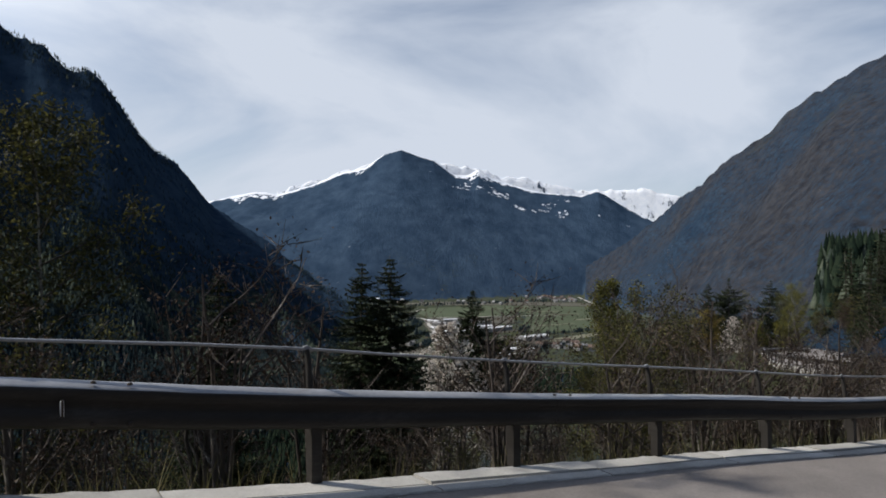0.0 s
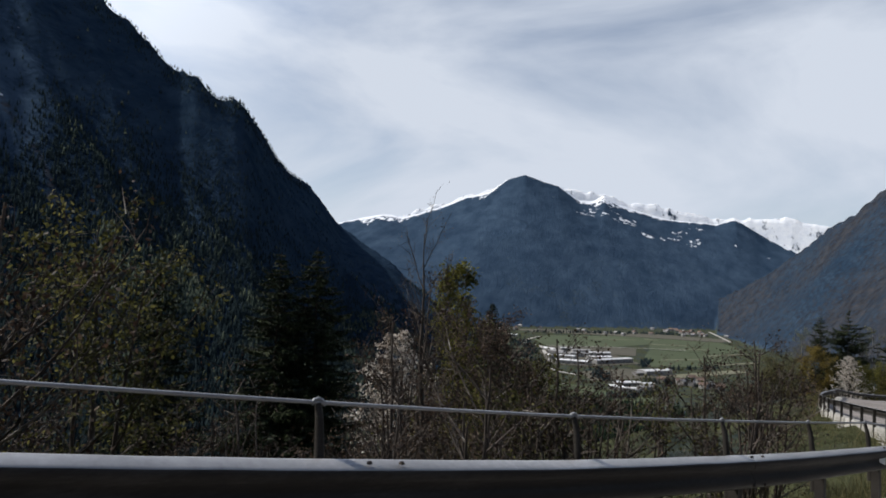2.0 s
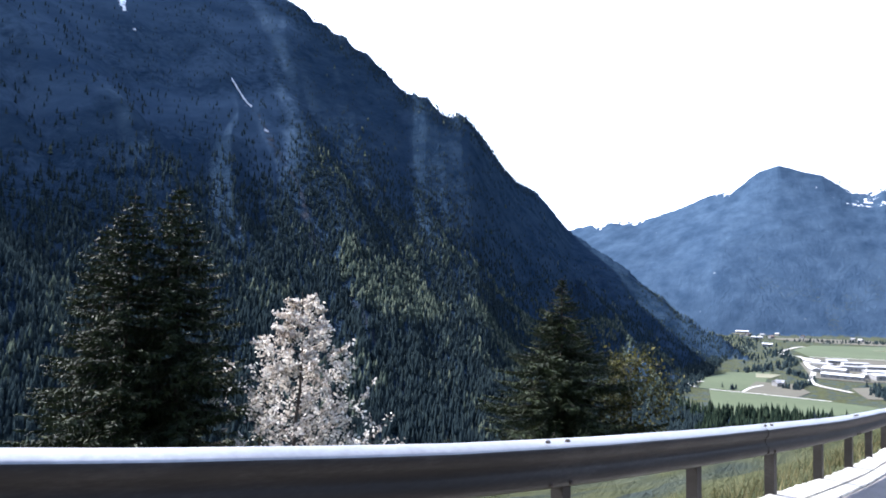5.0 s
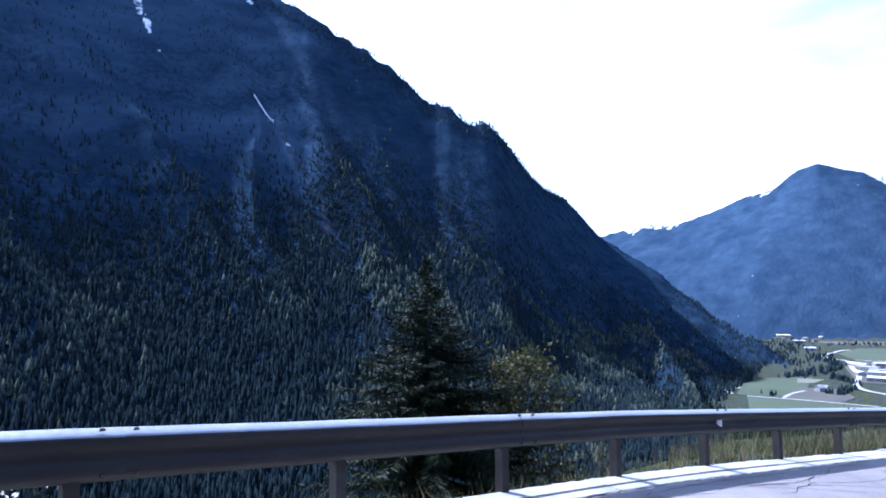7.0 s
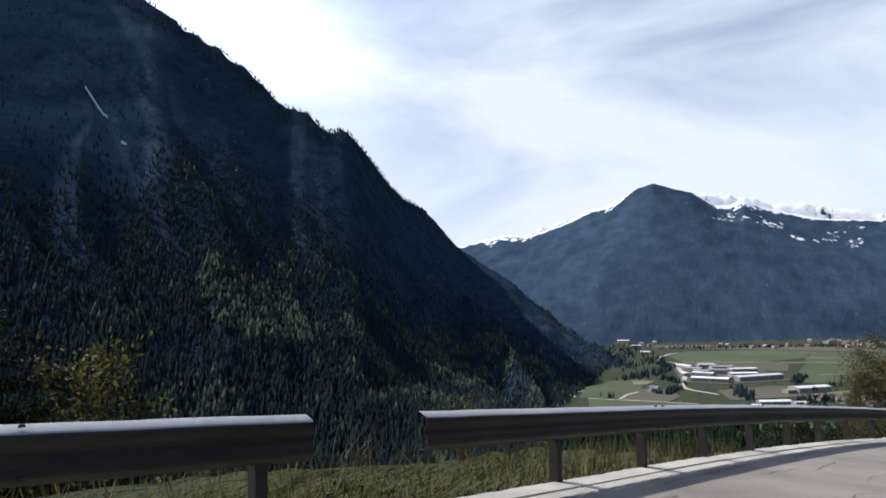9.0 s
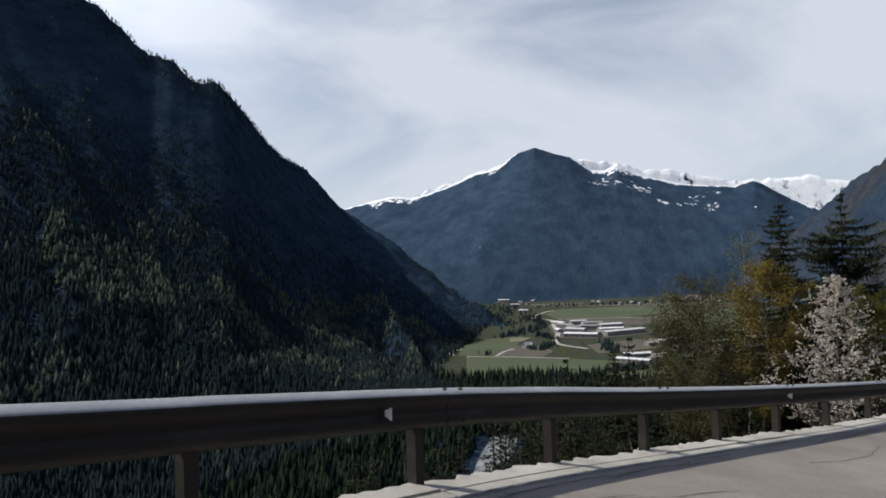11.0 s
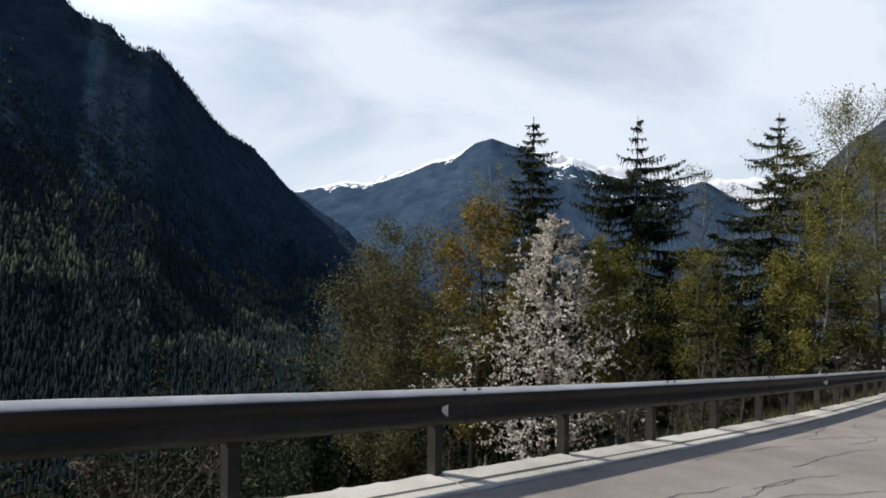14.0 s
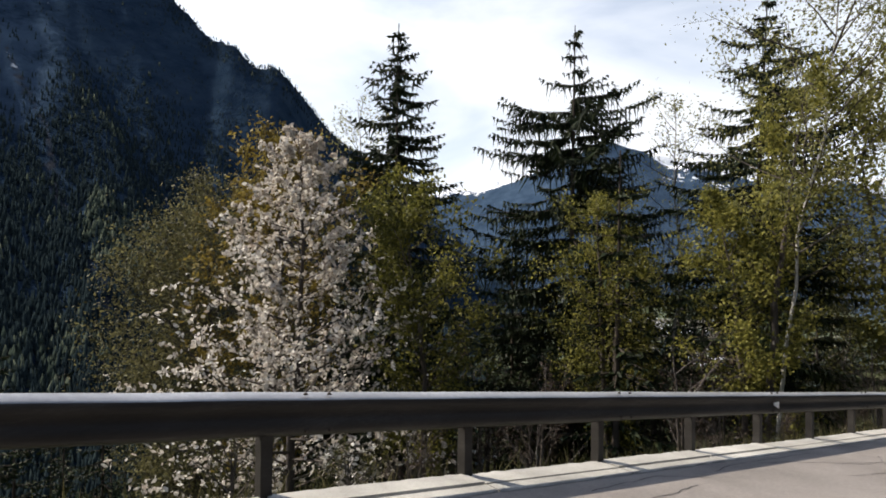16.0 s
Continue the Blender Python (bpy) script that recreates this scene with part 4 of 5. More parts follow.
def broadleaf(name, height, spread, seed, label, bark, leaf, size, per_twig, shape="oval", limbs=26, twigs=8, low=0.15, group="", thick=None, stems=1, up=0.9, scatter=0.16, lean=(0, 0)):
    """A trunk, limbs, twigs, and leaves or blossom along the twigs."""
    rng = np.random.default_rng(seed)
    ob = thing(name, label, "tree", group)
    trunks, woods, thin, spots = [], [], [], []
    for stem in range(stems):
        h = height * (1 if stem == 0 else rng.uniform(0.65, 0.95))
        tilt = np.array(lean) + (rng.normal(0, 0.10, 2) if stems > 1 else rng.normal(0, 0.02, 2))
        t = np.linspace(0, 1, 12)
        wig = np.cumsum(rng.normal(0, 0.012 * h, (12, 2)), 0) * 0.6
        line = np.stack([tilt[0] * h * t + wig[:, 0], tilt[1] * h * t + wig[:, 1], -0.8 + (h + 0.8) * t], -1)
        trunks.append(tube(line, (thick or 0.012 * height + 0.02) * (1 if stem == 0 else 0.7), 8, 0.012))
        for k in range(limbs // stems):
            u = low + (0.97 - low) * (k + rng.random()) / (limbs // stems)
            w = (u - low) / (1 - low)
            prof = {"oval": np.sin(np.pi * np.clip(0.12 + 0.84 * w, 0, 1)) ** 0.8, "cone": (1.02 - w) ** 0.92 * min(1, 0.6 + 4 * w), "vase": 0.35 + 0.65 * w}[shape]
            length = spread * prof * rng.uniform(0.7, 1.15) + 0.15
            origin = np.array([np.interp(u, t, line[:, i]) for i in range(3)])
            az = k * 2.4 + rng.normal(0, 0.5)
            d = unit(np.array([np.cos(az), np.sin(az), up * rng.uniform(0.5, 1.2)]))
            q = np.linspace(0, 1, 6)[:, None]
            limb = origin + d * length * q + np.array([0, 0, 0.18 * length]) * q ** 2 + np.cumsum(rng.normal(0, 0.03 * length, (6, 3)), 0) * q
            woods.append(tube(limb, 0.008 * length + 0.010, 3, 0.005))
            for m in range(twigs):
                a = rng.uniform(0.22, 1.0)
                o = np.array([np.interp(a, q[:, 0], limb[:, i]) for i in range(3)])
                td = unit(d * 0.7 + rng.normal(0, 0.6, 3) + np.array([0, 0, 0.25 * up]))
                tl = length * rng.uniform(0.16, 0.42) * (1.25 - 0.6 * a) + 0.12
                tw = o + td * tl * np.linspace(0, 1, 4)[:, None] + np.cumsum(rng.normal(0, 0.03, (4, 3)), 0)
                thin.append(tw)
                c = rng.uniform(0.05, 1.05, per_twig)
                spots.append(np.stack([np.interp(c, np.linspace(0, 1, 4), tw[:, i]) for i in range(3)], -1) + rng.normal(0, scatter, (per_twig, 3)) * (0.5 + 0.5 * tl))
    tw = np.array(thin)
    for a, b, w in ((0, 2, 0.007), (1, 3, 0.005)):
        d = unit(tw[:, b] - tw[:, a])
        for turn in range(2):
            side = unit(np.cross(d, rng.normal(size=d.shape))) * w
            v = np.stack([tw[:, a] - side, tw[:, a] + side, tw[:, b] + side * 0.5, tw[:, b] - side * 0.5], 1).reshape(-1, 3)
            woods.append((v, np.arange(len(v)).reshape(-1, 4)))
    v, f = stack(trunks + woods)
    soup("trunk", v, f, bark, ob, True, BARK_GREY, sum(len(q[1]) for q in trunks))
    v, f = leaves(np.concatenate(spots), size, rng)
    soup("crown", v, f, leaf, ob)
    return ob


def plant(ob, x, y, top=None, height=None, turn=0.0, sink=0.0):
    """Put a built tree on the ground; top: the level that its tip reaches."""
    z = height_at(x, y) - sink
    k = 1.0
    if top is not None:
        k = (top - z) / height
    ob.matrix_basis = pose(x, y, z, 0, 0, turn) @ Matrix.Diagonal((k, k, k, 1))
    return ob


def plant_copy(ob, x, y, k=1.0, turn=0.0, sink=0.0, wide=1.0):
    c = copy_thing(ob, pose(x, y, height_at(x, y) - sink, 0, 0, turn))
    c.scale = (k * wide, k * wide, k)
    return c


# ---- the trees that stand out ----
plant(spruce("spruce", 20.0, 4.3, 1, "tall dark spruce with drooping branches beside the road", gap=0.46, group="roadside spruces", hang=1.2, spire=1.3, shoulder=1.5, full=12), 65.7, 160.4, -6.3, 20.0)
plant(spruce("spruce", 22.0, 5.6, 2, "tall dark spruce with wide sagging boughs and hanging twigs", gap=0.62, group="roadside spruces", hang=1.7, spire=2.6, shoulder=3.6, full=11, sparse=1.15), 73.5, 166.9, -5.1, 22.0, 60)
plant(spruce("spruce", 21.0, 5.2, 3, "dark spruce with an open upswept top behind young birches", gap=0.56, group="roadside spruces", hang=1.3, spire=1.4, shoulder=2.5, full=11), 82.1, 164.1, -5.7, 21.0, 20)
plant(spruce("spruce", 20.0, 9.3, 4, "full dark green spruce standing alone on the slope below the road", gap=0.31, group="roadside spruces", spire=0.9, shoulder=1.1, full=13), 4.3, 88.3, -4.3, 20.0)
plant(spruce("spruce", 22.0, 5.4, 5, "dense dark spruce standing close beside another", gap=0.34, group="roadside spruces", shoulder=1.3, full=14), -4.0, 53.0, 0.2, 22.0)
plant(spruce("spruce", 21.5, 5.2, 6, "dense dark spruce, slightly lower than its neighbour", gap=0.34, group="roadside spruces", shoulder=1.2, full=14), -6.6, 51.0, -0.3, 21.5)
plant(spruce("spruce", 21.0, 6.0, 7, "dark spruce in the shade farther down the slope", gap=0.4, group="roadside spruces", shoulder=1.2), -20.0, 58.0, -1.0, 21.0)

plant(broadleaf("cherry_tree", 12.5, 6.1, 11, "wild cherry in full white blossom just below the guard rail", BARK_GREY, BLOSSOM, 0.085, 14, "cone", 92, 11, 0.02, "blossoming trees", up=0.36, scatter=0.04), 66.7, 149.6, -13.6, 12.5)
plant(broadleaf("cherry_tree", 14.0, 6.6, 12, "wild cherry in full white blossom on the slope", BARK_GREY, BLOSSOM, 0.11, 13, "cone", 90, 11, 0.03, "blossoming trees", up=0.38, scatter=0.09), 0.5, 57.0, -5.6, 14.0)

plant(broadleaf("birch", 15.0, 3.6, 21, "slim leaning birch with a white trunk and pale young leaves", BARK_BIRCH, LEAF_BIRCH, 0.05, 40, "oval", 34, 10, 0.36, "birches", lean=(0.13, 0.05), scatter=0.34, thick=0.065), 82.0, 154.3, -7.0, 15.0)
plant(broadleaf("birch", 17.0, 2.6, 22, "thin birch with sparse pale leaves between dark spruces", BARK_BIRCH, LEAF_BIRCH, 0.06, 10, "oval", 26, 8, 0.4, "birches", scatter=0.25, thick=0.10), 78.9, 169.0, -9.0, 17.0)
plant(broadleaf("birch", 17.0, 2.2, 23, "thin bare-looking birch beside a spruce", BARK_BIRCH, LEAF_BIRCH, 0.06, 10, "oval", 24, 8, 0.4, "birches", scatter=0.25, thick=0.10), 62.6, 163.0, -9.5, 17.0)
plant(broadleaf("young_tree", 13.0, 3.4, 24, "slender tree with ochre young leaves behind the blossom", BARK_GREY, LEAF_OCHRE, 0.085, 40, "oval", 38, 9, 0.15, "young trees", scatter=0.3), 62.5, 155.0, -13.2, 13.0)
plant(broadleaf("willow", 15.0, 5.2, 25, "rounded dull green willow just coming into leaf", BARK_GREY, LEAF_OLIVE, 0.075, 84, "oval", 56, 10, 0.08, "young trees", scatter=0.42, stems=3), 56.5, 157.0, -14.8, 15.0)
plant(broadleaf("young_tree", 12.0, 2.8, 26, "young ash with fresh yellow-green leaves by the road", BARK_GREY, LEAF_FRESH, 0.085, 36, "oval", 36, 9, 0.15, "young trees", scatter=0.28), 70.6, 151.6, -15.6, 12.0)
plant(broadleaf("young_tree", 14.0, 2.3, 27, "tall young tree with yellow-green leaves in front of a spruce", BARK_GREY, LEAF_FRESH, 0.085, 30, "oval", 42, 10, 0.15, "young trees", scatter=0.3, stems=2), 81.3, 155.0, -11.6, 14.0)
plant(broadleaf("young_tree", 13.0, 3.6, 28, "leafy young tree with a broad yellow-green crown", BARK_GREY, LEAF_FRESH, 0.085, 34, "oval", 40, 10, 0.12, "young trees", scatter=0.3, stems=2), 76.6, 157.2, -15.6, 13.0)
plant(broadleaf("young_tree", 13.0, 3.6, 29, "young tree in thin green leaf at the road's edge", BARK_GREY, LEAF_FRESH, 0.085, 38, "oval", 42, 10, 0.12, "young trees", scatter=0.3, stems=2), 88.0, 160.5, -9.0, 13.0)

plant(broadleaf("birch", 9.0, 2.1, 31, "birch with ochre-green young leaves behind the handrail", BARK_BIRCH, LEAF_SPRING, 0.05, 40, "oval", 36, 10, 0.15, "birches", scatter=0.24, thick=0.055), -7.1, 11.1, 2.4, 9.0)
plant(broadleaf("young_tree", 6.5, 2.4, 32, "bushy tree with yellow-green young leaves below the handrail", BARK_GREY, LEAF_SPRING, 0.05, 26, "oval", 36, 10, 0.1, "young trees", scatter=0.2, stems=3), 4.6, 16.0, -1.1, 6.5)
plant(broadleaf("young_tree", 7.5, 2.8, 33, "bushy tree in half leaf with brown twigs", BARK_GREY, LEAF_SPRING, 0.055, 18, "oval", 36, 10, 0.1, "young trees", scatter=0.2, stems=3), 5.9, 18.7, -1.2, 7.5)
plant(broadleaf("bare_tree", 10.0, 2.0, 34, "tall bare tree with upright grey branches", BARK_GREY, LEAF_BROWN, 0.03, 5, "vase", 30, 10, 0.2, "bare trees", up=2.0, stems=2), 9.2, 26.4, -0.7, 10.0)
plant(broadleaf("bare_tree", 7.5, 2.4, 35, "reddish brown leafless tree with dense twigs", BARK_GREY, LEAF_RUSSET, 0.05, 18, "oval", 40, 11, 0.1, "bare trees", up=1.4, stems=3), 10.9, 29.2, -2.9, 7.5)
plant(broadleaf("young_tree", 10.5, 3.2, 36, "slender tree in fresh yellow-green leaf with an upright crown", BARK_GREY, LEAF_FRESH, 0.065, 28, "cone", 40, 10, 0.12, "young trees", scatter=0.22), 9.0, 34.4, -1.2, 10.5)
plant(broadleaf("bare_tree", 8.5, 2.8, 37, "brown leafless tree with fine glinting twigs", BARK_GREY, LEAF_BROWN, 0.04, 10, "oval", 38, 11, 0.1, "bare trees", up=1.2, stems=3), 8.0, 31.0, -2.0, 8.5)
plant(broadleaf("young_tree", 9.0, 2.4, 38, "small tree with pale yellow leaves beside the lone spruce", BARK_GREY, LEAF_SPRING, 0.09, 22, "oval", 30, 9, 0.1, "young trees", scatter=0.3), 9.0, 93.0, -12.5, 9.0)

for k, (x, y, top) in enumerate(((70, 177, -20), (76, 183, -19), (84, 177, -18), (91, 172, -14), (63, 173, -20), (89, 181, -15), (56, 168, -21), (49, 164, -22), (86, 190, -14), (80, 188, -16))):
    plant(spruce("spruce", 16.0, 4.4, 80 + k, "dark spruce in the wood behind the roadside trees", gap=0.5, group="slope wood", sparse=0.9, coarse=1.4), x, y, top, 16.0)

for k, (x, y, tall, top) in enumerate(((-13.5, 7.2, 25.0, 14.5), (-15.5, 11.5, 27.0, 15.5), (-14.5, 15.6, 26.0, 15.0))):
    plant(spruce("spruce", tall, 4.2, 95 + k, "tall dark spruce on the slope that shades the road", gap=0.7, group="roadside spruces", sparse=0.8, coarse=1.6), x, y, top, tall)

# ---- scrub along the slope, each bush a thing of its own ----
SHRUBS = [
    broadleaf("shrub", 2.6, 1.3, 51, "low brown leafless shrub on the bank below the rail", BARK_GREY, LEAF_BROWN, 0.026, 9, "vase", 22, 7, 0.05, "bank shrubs", up=1.1, stems=5),
    broadleaf("shrub", 2.4, 1.3, 52, "low shrub in small green leaf on the bank below the rail", BARK_GREY, LEAF_SPRING, 0.032, 14, "oval", 22, 7, 0.05, "bank shrubs", up=0.9, stems=5),
    broadleaf("shrub", 3.4, 1.5, 53, "tangled reddish brown thicket shrub on the bank", BARK_GREY, LEAF_BROWN, 0.028, 10, "oval", 28, 8, 0.05, "bank shrubs", up=1.0, stems=6),
]
rng = random.Random(17)
for template, (x, y) in zip(SHRUBS, ((1.0, 10.0), (12.5, 19.0), (7.0, 14.5))):
    plant(template, x, y)


def in_clearing(x, y):
    """The open strip down the slope through which the river shows."""
    return 108 < y < 215 and abs(x - (58.0 - 0.205 * (y - 114.0))) < 2.0 + 0.035 * (y - 108)


def scatter_shrubs(count, s_range, d_range, kinds, sizes):
    for _ in range(count):
        s, d = rng.uniform(*s_range), rng.uniform(*d_range)
        p, _, n = (q[0] for q in rail.axes(np.array([s])))
        q = p + n * d
        kind, size, turn = rng.choice(kinds), rng.uniform(*sizes), rng.uniform(0, 360)
        if not in_clearing(q[0], q[1]):
            plant_copy(SHRUBS[kind], q[0], q[1], size, turn, 0.1)


S_A = rail.length_at(-1.1, 5.5)
scatter_shrubs(32, (S_A - 14, S_HAND + 3), (1.6, 8.0), (0, 1, 2, 2), (0.55, 1.0))
scatter_shrubs(16, (S_A - 2, S_HAND + 2), (2.0, 3.4), (2, 2, 0), (0.78, 0.98))
scatter_shrubs(22, (S_A - 14, S_HAND + 10), (7.0, 18.0), (0, 2, 2, 1), (0.9, 1.6))
S_B = rail.length_at(66.0, 121.8)
scatter_shrubs(24, (S_B + 10, S_B + 60), (1.6, 7.0), (0, 0, 1, 2), (0.5, 0.9))
scatter_shrubs(20, (S_B + 30, S_B + 75), (6.0, 22.0), (1, 1, 2, 0), (1.0, 1.9))
scatter_shrubs(16, (S_GAP1 + 4, S_B + 12), (1.8, 9.0), (0, 1, 2), (0.5, 1.0))
scatter_shrubs(10, (rail.length_at(31, 61), rail.length_at(44, 90)), (3.0, 12.0), (0, 1), (0.35, 0.6))

# ---- woods on the slope past the bend ----
CONIFERS = [spruce("spruce", 12.0, 2.4, 71, "dark spruce in the wood on the slope below the road", gap=0.65, group="slope wood", sparse=0.7, coarse=1.5),
            spruce("spruce", 10.0, 2.2, 72, "young dark spruce in the wood on the slope below the road", gap=0.65, group="slope wood", sparse=0.7, coarse=1.5)]
GREENS = [broadleaf("young_tree", 9.0, 2.8, 73, "broadleaved tree in thin spring leaf within the slope wood", BARK_GREY, LEAF_SPRING, 0.10, 16, "oval", 30, 8, 0.12, "slope wood", scatter=0.35, stems=2),
          broadleaf("bare_tree", 9.0, 2.8, 74, "brown broadleaved tree not yet in leaf within the slope wood", BARK_GREY, LEAF_BROWN, 0.08, 14, "oval", 30, 8, 0.12, "slope wood", scatter=0.3, stems=2)]
for template, (x, y) in zip(CONIFERS + GREENS, ((44.5, 150.0), (41.0, 160.0), (88.0, 176.0), (84.0, 184.0))):
    plant(template, x, y)
for _ in range(70):
    s, d = rng.uniform(S_B + 20, S1 - 4), rng.uniform(9, 60)
    p, _, n = (q[0] for q in rail.axes(np.array([s])))
    q = p + n * d
    if math.hypot(q[0] - 66.7, q[1] - 149.6) < 6 or (s < S_B + 34 and d < 26):
        continue
    tree, size, turn = rng.choice(CONIFERS if s < S_B + 52 else CONIFERS + CONIFERS + GREENS), rng.uniform(0.7, 1.35) * (0.8 if d > 30 else 1), rng.uniform(0, 360)
    if not in_clearing(q[0], q[1]):
        plant_copy(tree, q[0], q[1], size, turn, 0.2)

for _ in range(55):                                        # the wood stands closer and darker farther on
    s, d = rng.uniform(S_B + 34, S1 - 2), rng.uniform(14, 55)
    p, _, n = (q[0] for q in rail.axes(np.array([s])))
    q = p + n * d
    plant_copy(rng.choice(CONIFERS), q[0], q[1], rng.uniform(0.8, 1.3), rng.uniform(0, 360), 0.2)

for _ in range(34):                                        # dark spruces on the bank above the road
    s, d = rng.uniform(rail.length_at(29, 55), rail.length_at(66, 122)), -rng.uniform(11.5, 30)
    p, _, n = (q[0] for q in rail.axes(np.array([s])))
    q = p + n * d
    plant_copy(rng.choice(CONIFERS), q[0], q[1], rng.uniform(0.5, 0.95), rng.uniform(0, 360), 0.2)

for k in range(80):                                        # tall wood on the bank above the road farther on
    s, d = rng.uniform(222, S1 - 2), -rng.uniform(12, 48)
    p, _, n = (q[0] for q in rail.axes(np.array([s])))
    q = p + n * d
    plant_copy(rng.choice(CONIFERS) if d < -20 else rng.choice(GREENS), q[0], q[1], rng.uniform(1.4, 1.9) if d < -20 else rng.uniform(0.7, 1.1), rng.uniform(0, 360), 0.2)

for x, y in ((44, 141), (47, 147), (50, 152), (53, 146), (49, 159), (45, 154), (55, 163), (51, 167), (41, 150), (58, 168)):
    z = height_at(x, y)
    plant_copy(CONIFERS[0], x, y, (-21.5 + 0.25 * (x - 50) + rng.uniform(-1.5, 1.0) - z) / 12.0, rng.uniform(0, 360), 0.2)

# single spruces lower down the slope
DEEP = spruce("spruce", 15.0, 3.4, 75, "dark spruce on the steep slope deep below the road", gap=0.9, group="slope wood", sparse=0.6, coarse=2.0)
plant(DEEP, 20.0, 112.0)
for _ in range(140):
    s, d = rng.uniform(rail.length_at(20, 26), S_B + 40), rng.uniform(38, 112) 
    p, _, n = (q[0] for q in rail.axes(np.array([s])))
    q = p + n * d
    if d < 60 and math.hypot(q[0] - 4.3, q[1] - 88.3) < 14:
        continue
    plant_copy(DEEP, q[0], q[1], rng.uniform(0.55, 0.9) if d < 60 else rng.uniform(0.8, 1.25), rng.uniform(0, 360), 0.2)

# ---- far forest: one body of thousands of trees ----
rs = np.random.default_rng(8)


def forest(points, heights, wide, seed):
    r = np.random.default_rng(seed)
    n = len(points)
    sides = 5
    vs, fs = [], []
    ang = np.linspace(0, 2 * np.pi, sides, endpoint=False)[None] + r.uniform(0, 6, (n, 1))
    off = 0
    for lo, hi, w in ((0.05, 0.62, 1.0), (0.40, 1.0, 0.62)):
        jit = r.uniform(0.7, 1.25, (n, sides))
        ring = np.stack([np.cos(ang) * jit, np.sin(ang) * jit], -1) * (heights * wide * w)[:, None, None]
        ringz = (heights * lo)[:, None] + heights[:, None] * r.uniform(-0.06, 0.06, (n, sides))
        v = np.empty((n, sides + 1, 3))
        v[:, :sides, :2] = points[:, None, :2] + ring
        v[:, :sides, 2] = points[:, None, 2] + ringz
        v[:, sides, :2] = points[:, :2] + r.normal(0, 0.03, (n, 2)) * heights[:, None]
        v[:, sides, 2] = points[:, 2] + heights * hi
        base = off + np.arange(n)[:, None] * (sides + 1)
        k = np.arange(sides)[None]
        fs.append(np.stack([base + k, base + (k + 1) % sides, base + sides + 0 * k], -1).reshape(-1, 3))
        vs.append(v.reshape(-1, 3))
        off += n * (sides + 1)
    return np.concatenate(vs), np.concatenate(fs)


def river_x(y):
    return -31 - (y - 575) * 0.04 + 4 * np.sin(y / 45.0)


def sown(count, az_range, r_range, power, keep):
    az = rs.uniform(*az_range, count)
    r = r_range[0] + (r_range[1] - r_range[0]) * rs.random(count) ** power
    x, y = CENTRE[0] - r * np.sin(np.radians(az)), CENTRE[1] + r * np.cos(np.radians(az))
    z, snow, rock, grass, kind, near, wood = ground_height(x, y)
    ok = keep(x, y, z, kind, near, rock, snow)
    return np.stack([x, y, z], -1)[ok]


def knee(az):
    return np.interp(az, [8, 10, 20, 30, 40, 45, 48, 53, 62, 72, 80], [1340, 1375, 1390, 1060, 1040, 1000, 900, 800, 770, 700, 640])


def angle_of(p):
    return polar(p[:, 0], p[:, 1])


left = sown(90000, (3, 76), (380, 2050), 1.15, lambda x, y, z, kind, near, rock, snow: (kind == 1) & (rs.random(len(x)) > rock * 1.1) & (snow < 0.3))
floor_wood = sown(9000, (-22, 30), (300, 900), 0.8, lambda x, y, z, kind, near, rock, snow: (kind == 0) & (y < 955 - 0.25 * np.abs(x) + 40 * fbm(x / 50, y / 50, 2, 90)) & ((np.abs(x - river_x(y)) > 22) | (y > 662)))
foot_wood = sown(3200, (5, 17), (850, 1650), 0.8, lambda x, y, z, kind, near, rock, snow: (kind == 0) & (x < -188 + 18 * fbm(x / 40, y / 40, 2, 95) - 0.02 * (y - 1240)))
bank_wood = sown(5000, (-40, -24), (170, 640), 0.8, lambda x, y, z, kind, near, rock, snow: near & (rail.near(x, y)[1] < -15))
slope = sown(12000, (-40, 80), (50, 520), 0.75, lambda x, y, z, kind, near, rock, snow: near & (rail.near(x, y)[1] > 105 + 14 * fbm(x / 30, y / 30, 2, 91)) & (np.abs(x - 58 + 0.2 * (y - 114)) > 14))
left = np.concatenate([left, sown(2600, (14.0, 20.5), (600, 920), 1.0, lambda x, y, z, kind, near, rock, snow: kind == 1)])
floor_wood = np.concatenate([floor_wood, sown(2500, (22, 60), (180, 640), 0.8, lambda x, y, z, kind, near, rock, snow: (kind == 0) & (np.abs(x - river_x(y)) > 26))])
az_l, r_l = angle_of(left)
crest_az, crest_r = angle_of(np.array(CREST_LEFT, float))
order = np.argsort(crest_az)
up_l = r_l / np.interp(az_l, crest_az[order], crest_r[order])
# the upper slopes are too far off to tell trees apart: there the ground's own cover shows, but for the crest line
stays = (r_l < knee(az_l) * (1.02 + 0.25 * rs.random(len(left)))) | (up_l > 0.95) | (rs.random(len(left)) < 0.10)
left, az_l, r_l = left[stays], az_l[stays], r_l[stays]
clump = fbm(left[:, 0] / 75, left[:, 1] / 75, 3, 93)
rel = r_l / (knee(az_l) * (0.90 + 0.2 * fbm(left[:, 0] / 80, left[:, 1] / 80, 3, 92)))
# pale trees gather below the knee; their colour also carries sunlight on the crowns
pale = (rs.random(len(left)) < np.clip((clump - 0.45) * 5.0, 0, 0.8) * np.interp(rel, [0.4, 0.62, 0.75, 0.97, 1.03, 1.2, 1.5], [0.12, 0.35, 0.8, 0.85, 0.10, 0.06, 0.03]) * np.interp(az_l, [46, 50, 80], [1.0, 0.14, 0.22])) & (r_l > 430)
dark = np.concatenate([left[~pale], foot_wood])
